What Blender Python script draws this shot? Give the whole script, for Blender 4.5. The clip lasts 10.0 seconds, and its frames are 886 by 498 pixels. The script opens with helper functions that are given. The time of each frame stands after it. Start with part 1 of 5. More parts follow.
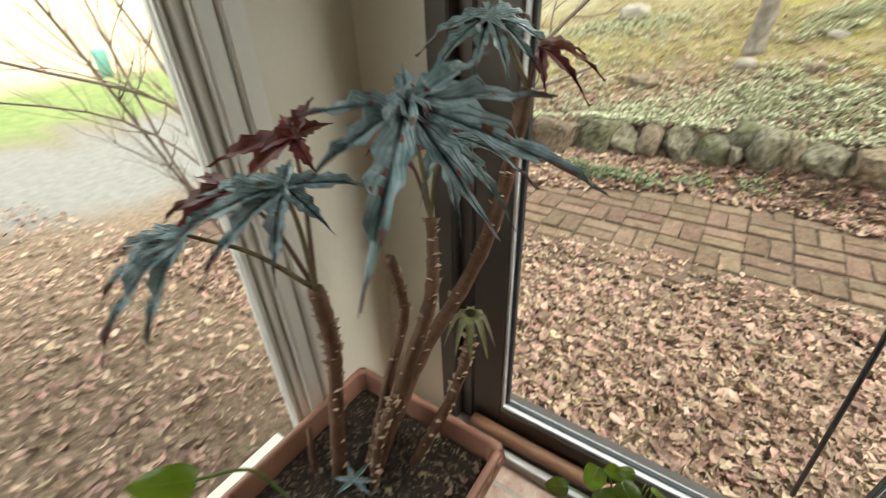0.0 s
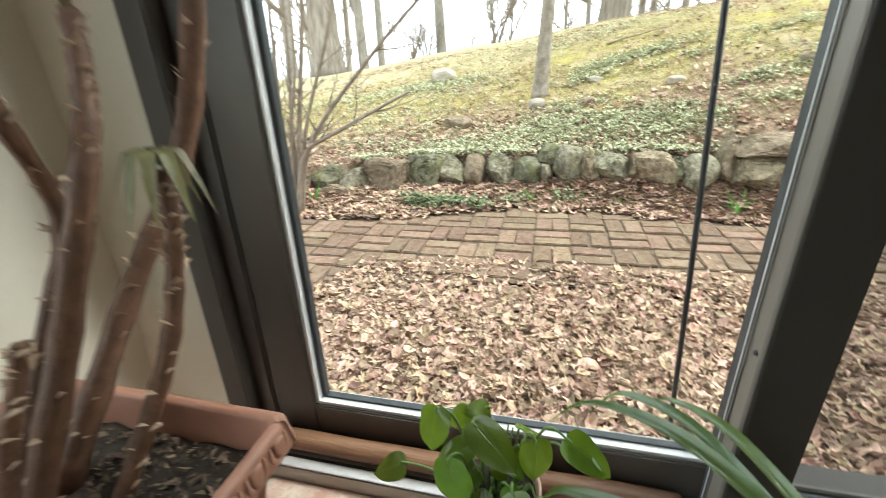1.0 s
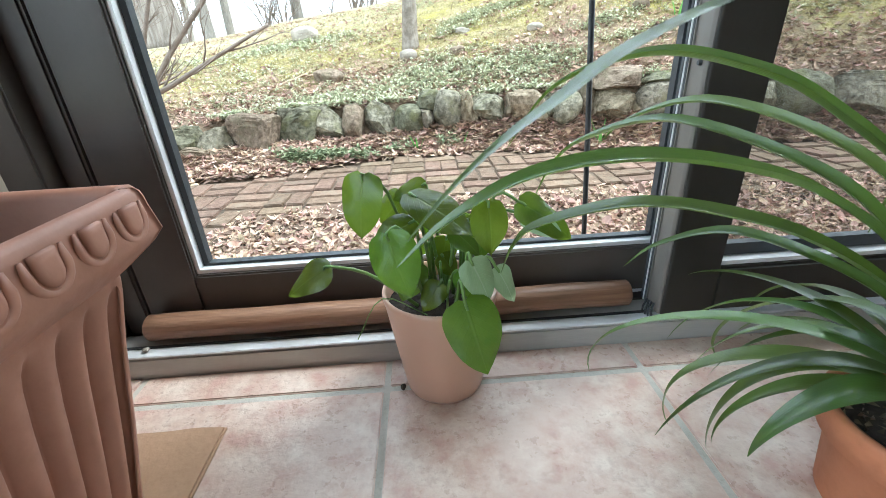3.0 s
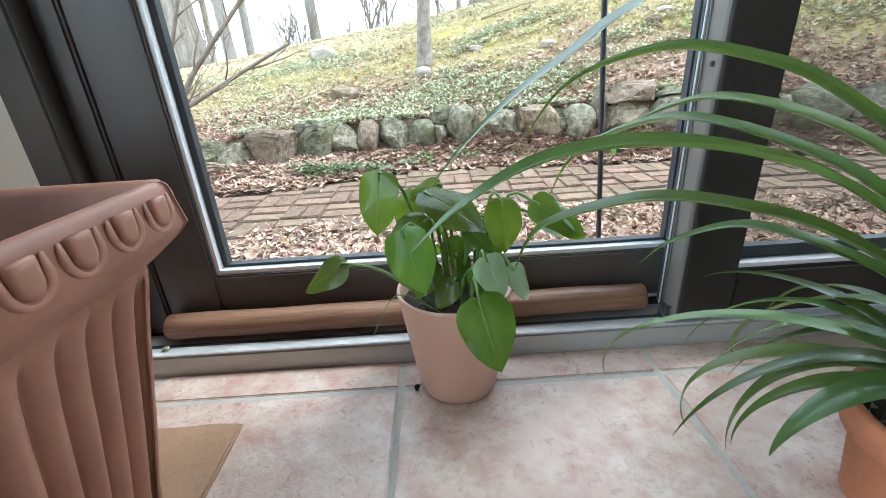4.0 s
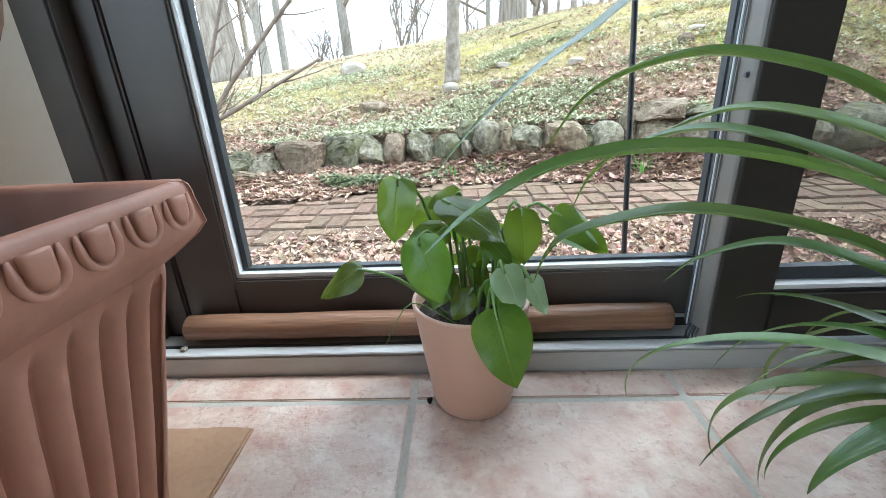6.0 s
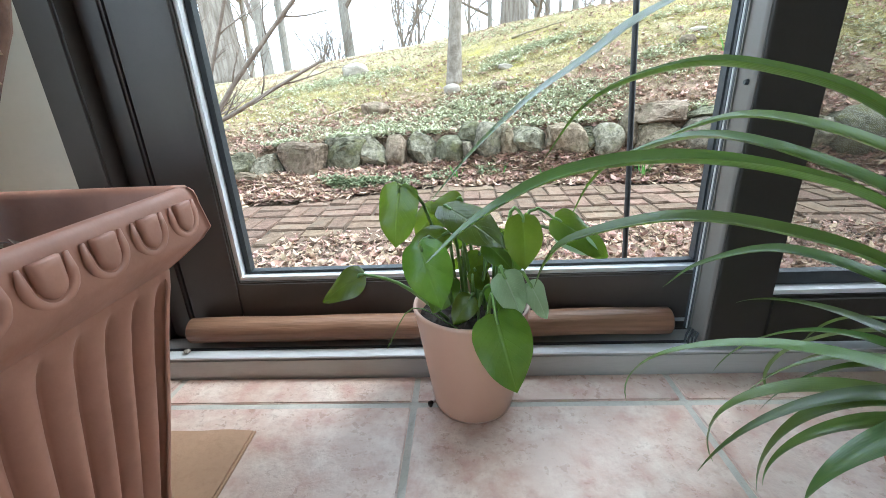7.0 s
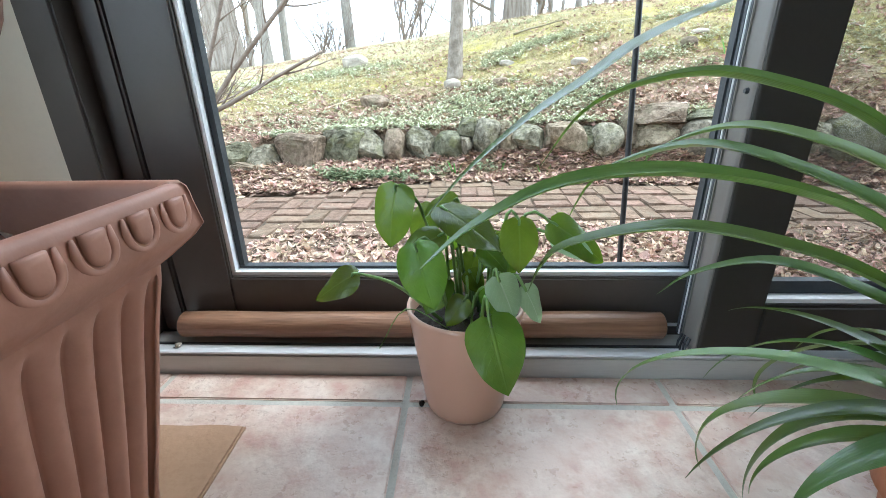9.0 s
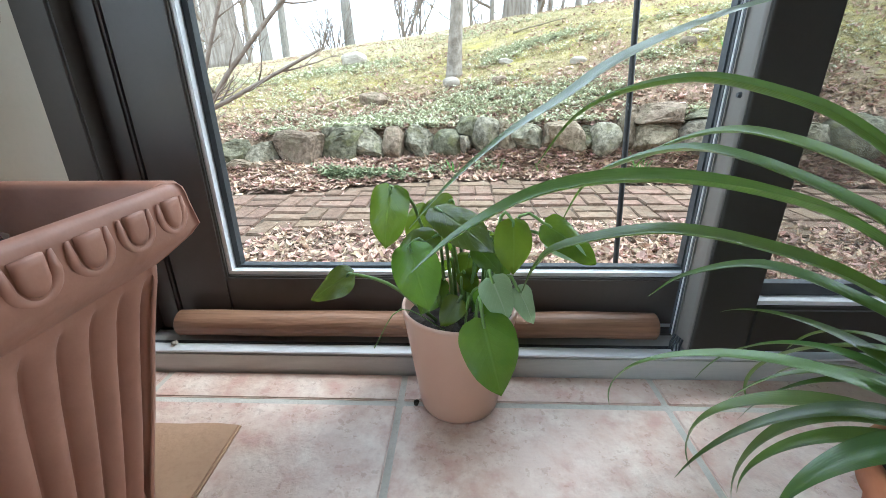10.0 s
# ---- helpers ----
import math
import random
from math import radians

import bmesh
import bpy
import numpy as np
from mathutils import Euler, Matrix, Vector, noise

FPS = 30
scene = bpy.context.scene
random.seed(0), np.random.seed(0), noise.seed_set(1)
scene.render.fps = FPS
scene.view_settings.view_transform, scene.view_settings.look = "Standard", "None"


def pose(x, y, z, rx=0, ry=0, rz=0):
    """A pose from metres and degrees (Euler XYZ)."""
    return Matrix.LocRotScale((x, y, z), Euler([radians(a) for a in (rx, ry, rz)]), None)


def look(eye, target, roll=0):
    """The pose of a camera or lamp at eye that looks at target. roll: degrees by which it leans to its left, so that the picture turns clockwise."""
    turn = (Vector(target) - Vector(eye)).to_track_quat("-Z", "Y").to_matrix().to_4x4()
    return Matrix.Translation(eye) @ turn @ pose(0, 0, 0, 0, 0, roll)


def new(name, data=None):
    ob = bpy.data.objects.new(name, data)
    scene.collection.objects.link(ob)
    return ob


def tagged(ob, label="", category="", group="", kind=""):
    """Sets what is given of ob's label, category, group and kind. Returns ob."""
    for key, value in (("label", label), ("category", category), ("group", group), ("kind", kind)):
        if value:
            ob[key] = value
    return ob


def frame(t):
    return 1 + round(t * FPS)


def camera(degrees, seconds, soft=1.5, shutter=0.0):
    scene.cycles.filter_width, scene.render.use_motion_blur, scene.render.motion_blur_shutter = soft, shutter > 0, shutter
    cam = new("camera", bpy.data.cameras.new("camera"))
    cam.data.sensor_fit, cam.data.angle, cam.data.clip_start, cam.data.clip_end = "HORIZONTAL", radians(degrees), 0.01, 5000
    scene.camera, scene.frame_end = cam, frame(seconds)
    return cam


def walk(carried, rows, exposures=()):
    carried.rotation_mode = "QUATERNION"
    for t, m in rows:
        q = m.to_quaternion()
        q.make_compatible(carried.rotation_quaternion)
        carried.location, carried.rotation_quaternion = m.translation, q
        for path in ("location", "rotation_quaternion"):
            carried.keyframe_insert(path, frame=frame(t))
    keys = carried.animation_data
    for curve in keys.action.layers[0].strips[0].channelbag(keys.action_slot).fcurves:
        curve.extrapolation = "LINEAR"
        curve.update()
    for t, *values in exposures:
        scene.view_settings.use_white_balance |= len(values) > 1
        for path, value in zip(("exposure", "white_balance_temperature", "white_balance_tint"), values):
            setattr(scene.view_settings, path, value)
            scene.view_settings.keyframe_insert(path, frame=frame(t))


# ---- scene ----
cam = camera(92.8, 10.0, soft=0.6, shutter=0.4)
PATH = [
    (0, (0.036, -0.500, 0.996), (-0.942, 0.881, -0.070), -2.3),
    (0.2, (0.041, -0.491, 0.933), (-0.889, 1.020, 0.012), -1.3),
    (0.3, (0.059, -0.485, 0.903), (-0.852, 1.064, 0.028), -1.5),
    (0.5, (0.085, -0.460, 0.814), (-0.688, 1.193, -0.005), -1.2),
    (0.8, (0.106, -0.417, 0.704), (-0.441, 1.341, -0.077), -1.4),
    (1, (0.116, -0.382, 0.623), (-0.342, 1.41, -0.136), -2.2),
    (1.2, (0.112, -0.362, 0.584), (-0.213, 1.439, -0.222), -2.0),
    (1.5, (0.107, -0.346, 0.522), (-0.145, 1.441, -0.341), -2.8),
    (2, (0.068, -0.344, 0.437), (0.006, 1.441, -0.464), -3.0),
    (2.5, (0.063, -0.366, 0.387), (0.129, 1.427, -0.498), -2.9),
    (4, (0.06, -0.4, 0.347), (0.063, 1.442, -0.433), -3.6),
    (4.5, (0.059, -0.398, 0.35), (0.002, 1.451, -0.41), -3.3),
    (5, (0.062, -0.397, 0.349), (-0.041, 1.453, -0.404), -3.1),
    (5.5, (0.064, -0.394, 0.337), (-0.035, 1.469, -0.383), -2.9),
    (7, (0.065, -0.396, 0.344), (-0.04, 1.472, -0.364), -2.8),
    (7.5, (0.065, -0.397, 0.344), (-0.043, 1.469, -0.368), -2.3),
    (8, (0.07, -0.395, 0.348), (-0.037, 1.468, -0.373), -1.7),
    (8.5, (0.069, -0.393, 0.351), (-0.027, 1.468, -0.375), -1.4),
    (9, (0.066, -0.392, 0.349), (-0.021, 1.468, -0.382), -1.1),
    (9.5, (0.066, -0.392, 0.349), (-0.018, 1.466, -0.388), -0.8),
    (10, (0.07, -0.394, 0.353), (-0.01, 1.463, -0.387), -0.7),
]
LOOKS = [(0, 1.00, 6650, 1.5), (1, 1.44, 6150, -1), (1.5, 1.58, 6050, -2), (2, 1.68, 5980, -7), (2.5, 1.70, 5680, -2), (4, 1.66, 5330, 2), (10, 1.65, 5300, 2)]
walk(cam, [(t, look(eye, target, roll)) for t, eye, target, roll in PATH], LOOKS)
# ---- light ----
world = bpy.data.worlds.new("overcast_sky")
scene.world = world
world.use_nodes = True
wn = world.node_tree
wn.nodes.clear()
w_out = wn.nodes.new("ShaderNodeOutputWorld")
w_bg = wn.nodes.new("ShaderNodeBackground")
w_sky = wn.nodes.new("ShaderNodeTexSky")
w_sky.sky_type = "NISHITA"
w_sky.sun_disc = False
w_sky.sun_elevation = radians(54)
w_sky.sun_rotation = radians(80)
w_sky.dust_density = 6.0
w_sky.air_density = 1.0
w_mix = wn.nodes.new("ShaderNodeMix")
w_mix.data_type = "RGBA"
w_mix.inputs[0].default_value = 0.82
w_mix.inputs[7].default_value = (13.0, 13.4, 13.8, 1)
wn.links.new(w_sky.outputs[0], w_mix.inputs[6])
wn.links.new(w_mix.outputs[2], w_bg.inputs[0])
w_bg.inputs[1].default_value = 0.12
wn.links.new(w_bg.outputs[0], w_out.inputs[0])

sun = new("sun", bpy.data.lights.new("sun", "SUN"))
sun.data.energy = 2.2
sun.data.angle = radians(25)
sun.data.color = (1.0, 0.96, 0.9)
sun.matrix_world = look((5, 0.85, 7), (0, 0, 0))
# ---- materials ----
def mat(name, c1, c2, scale=8.0, rough=0.6, bump=0.1, fine=60.0, metal=0.0, c3=None, stretch=(1, 1, 1), island=0.0, spec=0.5, trans=0.0, coat=0.0, detail=6.0, flecks=0.6, rvar=0.1, glow=None, veins=0.0, ribs=0.0, pits=0.0, vein_col=None):
    """A surface that mixes two colours at two scales, with fine relief; c3 adds blotches; island varies it piece by piece."""
    m = bpy.data.materials.new(name)
    m.use_nodes = True
    nt = m.node_tree
    bs = nt.nodes["Principled BSDF"]
    co = nt.nodes.new("ShaderNodeTexCoord")
    mp = nt.nodes.new("ShaderNodeMapping")
    mp.inputs["Scale"].default_value = stretch
    own = nt.nodes.new("ShaderNodeObjectInfo")
    far = nt.nodes.new("ShaderNodeVectorMath")
    far.operation = "MULTIPLY_ADD"
    nt.links.new(own.outputs["Random"], far.inputs[0])
    far.inputs[1].default_value = (31, 47, 19)
    nt.links.new(co.outputs["Object"], far.inputs[2])
    nt.links.new(far.outputs[0], mp.inputs[0])

    def noise_at(sc, det=detail):
        n = nt.nodes.new("ShaderNodeTexNoise")
        n.inputs["Scale"].default_value = sc
        n.inputs["Detail"].default_value = det
        n.inputs["Roughness"].default_value = 0.62
        nt.links.new(mp.outputs[0], n.inputs["Vector"])
        return n.outputs["Fac"]

    def ramp(fac, lo, hi):
        r = nt.nodes.new("ShaderNodeMapRange")
        r.inputs[1].default_value, r.inputs[2].default_value = lo, hi
        nt.links.new(fac, r.inputs[0])
        return r.outputs[0]

    def mix(fac, a, b):
        x = nt.nodes.new("ShaderNodeMix")
        x.data_type = "RGBA"
        nt.links.new(fac, x.inputs[0])
        for k, v in ((6, a), (7, b)):
            if isinstance(v, tuple):
                x.inputs[k].default_value = (*v, 1)
            else:
                nt.links.new(v, x.inputs[k])
        return x.outputs[2]

    col = mix(ramp(noise_at(scale), 0.35, 0.65), c1, c2)
    grain = noise_at(fine, 3.0)
    dark = tuple(v * 0.72 for v in c1)
    g = nt.nodes.new("ShaderNodeMath")
    g.operation = "MULTIPLY"
    g.inputs[1].default_value = flecks
    nt.links.new(ramp(grain, 0.5, 0.8), g.inputs[0])
    col = mix(g.outputs[0], col, dark)
    if c3:
        col = mix(ramp(noise_at(scale * 0.37), 0.5, 0.66), col, c3)
    if pits:
        spot = nt.nodes.new("ShaderNodeMath")
        spot.operation = "MULTIPLY"
        nt.links.new(ramp(noise_at(120, 6.0), 0.56, 0.64), spot.inputs[0])
        nt.links.new(ramp(noise_at(11, 3.0), 0.42, 0.6), spot.inputs[1])
        deep = nt.nodes.new("ShaderNodeMath")
        deep.operation = "MULTIPLY"
        deep.inputs[1].default_value = pits
        nt.links.new(spot.outputs[0], deep.inputs[0])
        col = mix(deep.outputs[0], col, tuple(v * 0.62 for v in c1))
        low = nt.nodes.new("ShaderNodeMath")
        low.operation = "SUBTRACT"
        nt.links.new(grain, low.inputs[0])
        nt.links.new(spot.outputs[0], low.inputs[1])
        grain = low.outputs[0]
    if island:
        gi = nt.nodes.new("ShaderNodeNewGeometry")
        oi = nt.nodes.new("ShaderNodeObjectInfo")
        ad = nt.nodes.new("ShaderNodeMath")
        ad.operation = "ADD"
        nt.links.new(gi.outputs["Random Per Island"], ad.inputs[0])
        nt.links.new(oi.outputs["Random"], ad.inputs[1])
        fr = nt.nodes.new("ShaderNodeMath")
        fr.operation = "FRACT"
        nt.links.new(ad.outputs[0], fr.inputs[0])
        hs = nt.nodes.new("ShaderNodeHueSaturation")
        mr = nt.nodes.new("ShaderNodeMapRange")
        mr.inputs[3].default_value, mr.inputs[4].default_value = 1 - island, 1 + island
        nt.links.new(fr.outputs[0], mr.inputs[0])
        nt.links.new(mr.outputs[0], hs.inputs["Value"])
        mh = nt.nodes.new("ShaderNodeMapRange")
        mh.inputs[3].default_value, mh.inputs[4].default_value = 0.5 - island * 0.06, 0.5 + island * 0.06
        sh = nt.nodes.new("ShaderNodeMath")
        sh.operation = "FRACT"
        sm = nt.nodes.new("ShaderNodeMath")
        sm.operation = "MULTIPLY"
        sm.inputs[1].default_value = 7.31
        nt.links.new(fr.outputs[0], sm.inputs[0])
        nt.links.new(sm.outputs[0], sh.inputs[0])
        nt.links.new(sh.outputs[0], mh.inputs[0])
        nt.links.new(mh.outputs[0], hs.inputs["Hue"])
        nt.links.new(col, hs.inputs["Color"])
        col = hs.outputs[0]
    relief = grain
    if veins or ribs:
        uv = nt.nodes.new("ShaderNodeUVMap")
        sp = nt.nodes.new("ShaderNodeSeparateXYZ")
        nt.links.new(uv.outputs[0], sp.inputs[0])

        def calc(op, a, b):
            q = nt.nodes.new("ShaderNodeMath")
            q.operation = op
            for k, v in ((0, a), (1, b)):
                if isinstance(v, (int, float)):
                    q.inputs[k].default_value = v
                else:
                    nt.links.new(v, q.inputs[k])
            return q.outputs[0]

        across = calc("ABSOLUTE", calc("SUBTRACT", sp.outputs[0], 0.5), 0.0)
        midrib = ramp(across, 0.09 if vein_col else 0.035, 0.008)
        if veins:
            wave = calc("SINE", calc("MULTIPLY", calc("SUBTRACT", sp.outputs[1], calc("MULTIPLY", across, 0.75)), 52.0), 0.0)
            side = calc("MULTIPLY", ramp(wave, 0.65 if vein_col else 0.90, 1.0), 0.75 if vein_col else 0.28)
        else:
            side = calc("MULTIPLY", calc("ABSOLUTE", calc("SINE", calc("MULTIPLY", across, 46.0), 0.0), 0.0), 0.25)
        net = calc("MAXIMUM", midrib, side)
        col = mix(calc("MULTIPLY", net, max(veins, ribs)), col, vein_col or tuple(min(v * 1.7 + 0.05, 0.7) for v in c2))
        relief = calc("SUBTRACT", calc("MULTIPLY", grain, 0.5), net)
    nt.links.new(col, bs.inputs["Base Color"])
    bs.inputs["Metallic"].default_value = metal
    bs.inputs["Specular IOR Level"].default_value = spec
    bs.inputs["Coat Weight"].default_value = coat
    rr = nt.nodes.new("ShaderNodeMapRange")
    rr.inputs[3].default_value, rr.inputs[4].default_value = max(rough - rvar, 0.03), min(rough + rvar, 1)
    nt.links.new(grain, rr.inputs[0])
    nt.links.new(rr.outputs[0], bs.inputs["Roughness"])
    if bump:
        b = nt.nodes.new("ShaderNodeBump")
        b.inputs["Strength"].default_value = min(bump, 1.0)
        b.inputs["Distance"].default_value = 0.5 / fine
        nt.links.new(relief, b.inputs["Height"])
        nt.links.new(b.outputs[0], bs.inputs["Normal"])
    if trans:
        td = nt.nodes.new("ShaderNodeBsdfTranslucent")
        if glow:
            gm = nt.nodes.new("ShaderNodeMix")
            gm.data_type = "RGBA"
            gm.inputs[0].default_value = 0.7
            nt.links.new(col, gm.inputs[6])
            gm.inputs[7].default_value = (*glow, 1)
            nt.links.new(gm.outputs[2], td.inputs[0])
        else:
            nt.links.new(col, td.inputs[0])
        ms = nt.nodes.new("ShaderNodeMixShader")
        ms.inputs[0].default_value = trans
        nt.links.new(bs.outputs[0], ms.inputs[1])
        nt.links.new(td.outputs[0], ms.inputs[2])
        nt.links.new(ms.outputs[0], nt.nodes["Material Output"].inputs[0])
    return m


M_TILE = mat("ceramic_tile", (0.455, 0.290, 0.230), (0.62, 0.515, 0.435), 26, 0.33, 0.25, 110, c3=(0.53, 0.405, 0.335), island=0.08, flecks=0.5, detail=5.0, pits=0.2)
M_GROUT = mat("grey_grout", (0.42, 0.395, 0.345), (0.50, 0.465, 0.41), 30, 0.9, 0.4, 300, spec=0.1)
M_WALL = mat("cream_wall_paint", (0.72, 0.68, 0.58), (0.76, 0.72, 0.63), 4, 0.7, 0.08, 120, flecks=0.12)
# Darker copy of the wall paint, so the unseen walls bounce less light.
M_WALL_DIM = mat("warm_room_wall_paint", (0.50, 0.45, 0.36), (0.55, 0.50, 0.41), 4, 0.8, 0.08, 120, flecks=0.12)
M_WHITE = mat("white_trim_paint", (0.78, 0.76, 0.70), (0.82, 0.80, 0.75), 6, 0.45, 0.05, 90, flecks=0.15)
# The unseen ceiling's white is lowered to bounce less light.
M_CEIL = mat("ceiling_paint", (0.66, 0.64, 0.59), (0.62, 0.60, 0.55), 3, 0.85, 0.15, 150, flecks=0.1)
M_BRONZE = mat("bronze_anodised_frame", (0.060, 0.051, 0.045), (0.073, 0.062, 0.055), 5, 0.36, 0.03, 200, metal=0.2, flecks=0.2, rvar=0.04)
# Darker copy of the bronze; the fixed panel's shade is in its colour.
M_BRONZE_SHADE = mat("dark_brown_frame", (0.019, 0.0165, 0.014), (0.026, 0.0225, 0.019), 5, 0.42, 0.03, 200, metal=0.1, flecks=0.2, rvar=0.04, spec=0.35)
M_ALU = mat("worn_aluminium", (0.62, 0.62, 0.62), (0.72, 0.72, 0.73), 12, 0.40, 0.06, 180, metal=0.35, stretch=(0.3, 3, 3), flecks=0.3)
# Darker copy of the aluminium for the threshold below its bright lip.
M_ALUD = mat("dull_grey_aluminium", (0.40, 0.385, 0.36), (0.48, 0.465, 0.44), 12, 0.45, 0.05, 180, metal=0.3, stretch=(0.3, 3, 3), flecks=0.3, rvar=0.05)
# Haze and glare over the far trunks are put into this paler bark.
M_BARK_HAZE = mat("pale_hilltop_bark", (0.25, 0.225, 0.195), (0.37, 0.34, 0.30), 7, 0.9, 0.7, 30, stretch=(2.5, 2.5, 0.8), spec=0.1)
M_GASKET = mat("black_rubber_gasket", (0.018, 0.022, 0.026), (0.03, 0.034, 0.038), 20, 0.5, 0.05, 200)
M_DOWEL = mat("varnished_wood_dowel", (0.145, 0.070, 0.038), (0.275, 0.150, 0.088), 12, 0.45, 0.2, 60, stretch=(0.22, 4, 4), flecks=0.7)
M_ENDS = mat("sawn_end_grain", (0.24, 0.14, 0.08), (0.34, 0.21, 0.13), 90, 0.8, 0.3, 200)
M_POT = mat("glazed_salmon_ceramic", (0.52, 0.315, 0.225), (0.535, 0.33, 0.24), 6, 0.30, 0.0, 60, coat=0.0, flecks=0.02, rvar=0.0)
M_TERRA = mat("terracotta_plastic", (0.36, 0.172, 0.115), (0.42, 0.212, 0.148), 10, 0.48, 0.06, 90, flecks=0.2)
M_TERRA2 = mat("orange_terracotta", (0.40, 0.142, 0.062), (0.47, 0.182, 0.088), 10, 0.6, 0.08, 90, flecks=0.3)
M_SOIL = mat("potting_soil", (0.018, 0.012, 0.008), (0.05, 0.035, 0.024), 60, 0.95, 0.8, 160)
M_CHIP = mat("soil_crumbs", (0.09, 0.06, 0.04), (0.26, 0.19, 0.13), 40, 0.9, 0.3, 200, island=0.5)
M_CARD = mat("brown_paper_card", (0.325, 0.195, 0.112), (0.39, 0.24, 0.142), 14, 0.75, 0.2, 150, flecks=0.35)
M_POTHOS = mat("pothos_leaf", (0.060, 0.112, 0.012), (0.112, 0.178, 0.020), 22, 0.23, 0.25, 120, island=0.48, trans=0.28, flecks=0.2, glow=(0.27, 0.42, 0.02), veins=0.22, rvar=0.05)
M_PALE = mat("pale_leaf_underside", (0.29, 0.40, 0.21), (0.36, 0.47, 0.28), 20, 0.40, 0.3, 120, trans=0.3, flecks=0.15, veins=0.3)
M_BPET = mat("begonia_petiole", (0.125, 0.10, 0.045), (0.19, 0.155, 0.07), 30, 0.5, 0.1, 200)
M_STEMG = mat("green_petiole", (0.13, 0.24, 0.05), (0.18, 0.27, 0.07), 30, 0.45, 0.05, 200)
M_SPIDER = mat("spider_plant_leaf", (0.038, 0.070, 0.019), (0.050, 0.086, 0.023), 4, 0.30, 0.10, 160, island=0.5, trans=0.26, flecks=0.05, glow=(0.24, 0.40, 0.02), ribs=0.16, rvar=0.02, spec=0.7, coat=0.5)
M_SPIDERY = mat("young_spider_plant_leaf", (0.075, 0.118, 0.030), (0.105, 0.150, 0.042), 4, 0.32, 0.10, 160, island=0.4, trans=0.22, flecks=0.05, glow=(0.28, 0.40, 0.03), ribs=0.3, rvar=0.02, spec=0.6, coat=0.3)
# Pale copy of the bronze for the stile's sidelit face, and one pale strip.
M_CHAMP_LIT = mat("champagne_aluminium", (0.115, 0.102, 0.088), (0.14, 0.125, 0.108), 5, 0.42, 0.03, 200, metal=0.2, flecks=0.15, rvar=0.04)
M_BEG = mat("begonia_leaf_top", (0.115, 0.19, 0.19), (0.38, 0.49, 0.51), 30, 0.24, 0.5, 90, island=0.25, trans=0.10, detail=3.0, veins=0.85, vein_col=(0.022, 0.055, 0.048))
M_BEGRED = mat("begonia_leaf_red", (0.12, 0.028, 0.022), (0.20, 0.05, 0.035), 25, 0.42, 0.2, 90, island=0.35, trans=0.2)
M_BSTEM = mat("begonia_cane", (0.10, 0.048, 0.028), (0.17, 0.085, 0.048), 40, 0.6, 0.4, 120)
M_SCALE = mat("dry_bud_scale", (0.42, 0.30, 0.20), (0.50, 0.38, 0.28), 40, 0.8, 0.2, 120)
M_BRICK = mat("path_brick", (0.122, 0.080, 0.054), (0.205, 0.140, 0.100), 26, 0.9, 0.8, 90, c3=(0.165, 0.122, 0.088), island=0.2, spec=0.12, flecks=1.0, pits=0.6)
M_SAND = mat("joint_dirt", (0.05, 0.038, 0.027), (0.17, 0.12, 0.085), 14, 0.95, 0.5, 120, spec=0.15)
M_LEAF = mat("dry_leaf", (0.285, 0.183, 0.128), (0.49, 0.356, 0.270), 12, 0.75, 0.25, 70, island=0.5, trans=0.15, spec=0.15)
M_ROCK = mat("grey_field_stone", (0.075, 0.065, 0.044), (0.270, 0.240, 0.180), 26, 0.9, 1.0, 38, c3=(0.15, 0.135, 0.08), island=0.2, detail=14.0, spec=0.15, flecks=1.0, pits=0.75)
M_ROCKG = mat("mossy_grey_stone", (0.066, 0.062, 0.038), (0.205, 0.190, 0.130), 22, 0.9, 1.0, 38, c3=(0.125, 0.12, 0.052), island=0.15, detail=14.0, spec=0.15, flecks=1.0, pits=0.75)
M_ROCKT = mat("tan_field_stone", (0.105, 0.078, 0.050), (0.285, 0.225, 0.16), 24, 0.9, 1.0, 38, c3=(0.16, 0.135, 0.085), island=0.2, detail=14.0, spec=0.15, flecks=1.0, pits=0.75)
M_ROCKW = mat("pale_granite", (0.24, 0.21, 0.165), (0.36, 0.315, 0.255), 12, 0.85, 0.6, 50, island=0.15, spec=0.15)
M_BARK = mat("grey_bark", (0.165, 0.135, 0.105), (0.30, 0.26, 0.215), 9, 0.9, 0.9, 40, stretch=(2.0, 2.0, 1.4), spec=0.15)
# Brown bark, its colour lightened for the glare over the far trunks.
M_BARKD = mat("brown_bark", (0.17, 0.14, 0.115), (0.36, 0.315, 0.27), 4, 0.9, 1.0, 16, stretch=(4, 4, 0.5), spec=0.15)
M_TWIG = mat("bare_twig", (0.17, 0.13, 0.10), (0.24, 0.19, 0.15), 20, 0.8, 0.2, 90)
M_IVY = mat("ground_cover_leaf", (0.37, 0.375, 0.23), (0.55, 0.55, 0.385), 14, 0.95, 0.1, 90, island=0.3, trans=0.08, spec=0.03)
M_IVYD = mat("dark_ground_cover_leaf", (0.15, 0.175, 0.095), (0.27, 0.29, 0.175), 14, 0.95, 0.1, 90, island=0.3, trans=0.08, spec=0.03)
M_BLADE = mat("grass_blade", (0.31, 0.265, 0.12), (0.50, 0.425, 0.27), 9, 0.7, 0.1, 90, island=0.4, trans=0.2, spec=0.15)
# Part-clear dark sheet, added to dim what is seen through the fixed panel.
M_SCREEN = bpy.data.materials.new("insect_screen")
M_SCREEN.use_nodes = True
M_SCREEN.node_tree.nodes["Principled BSDF"].inputs["Base Color"].default_value = (0.035, 0.033, 0.03, 1)
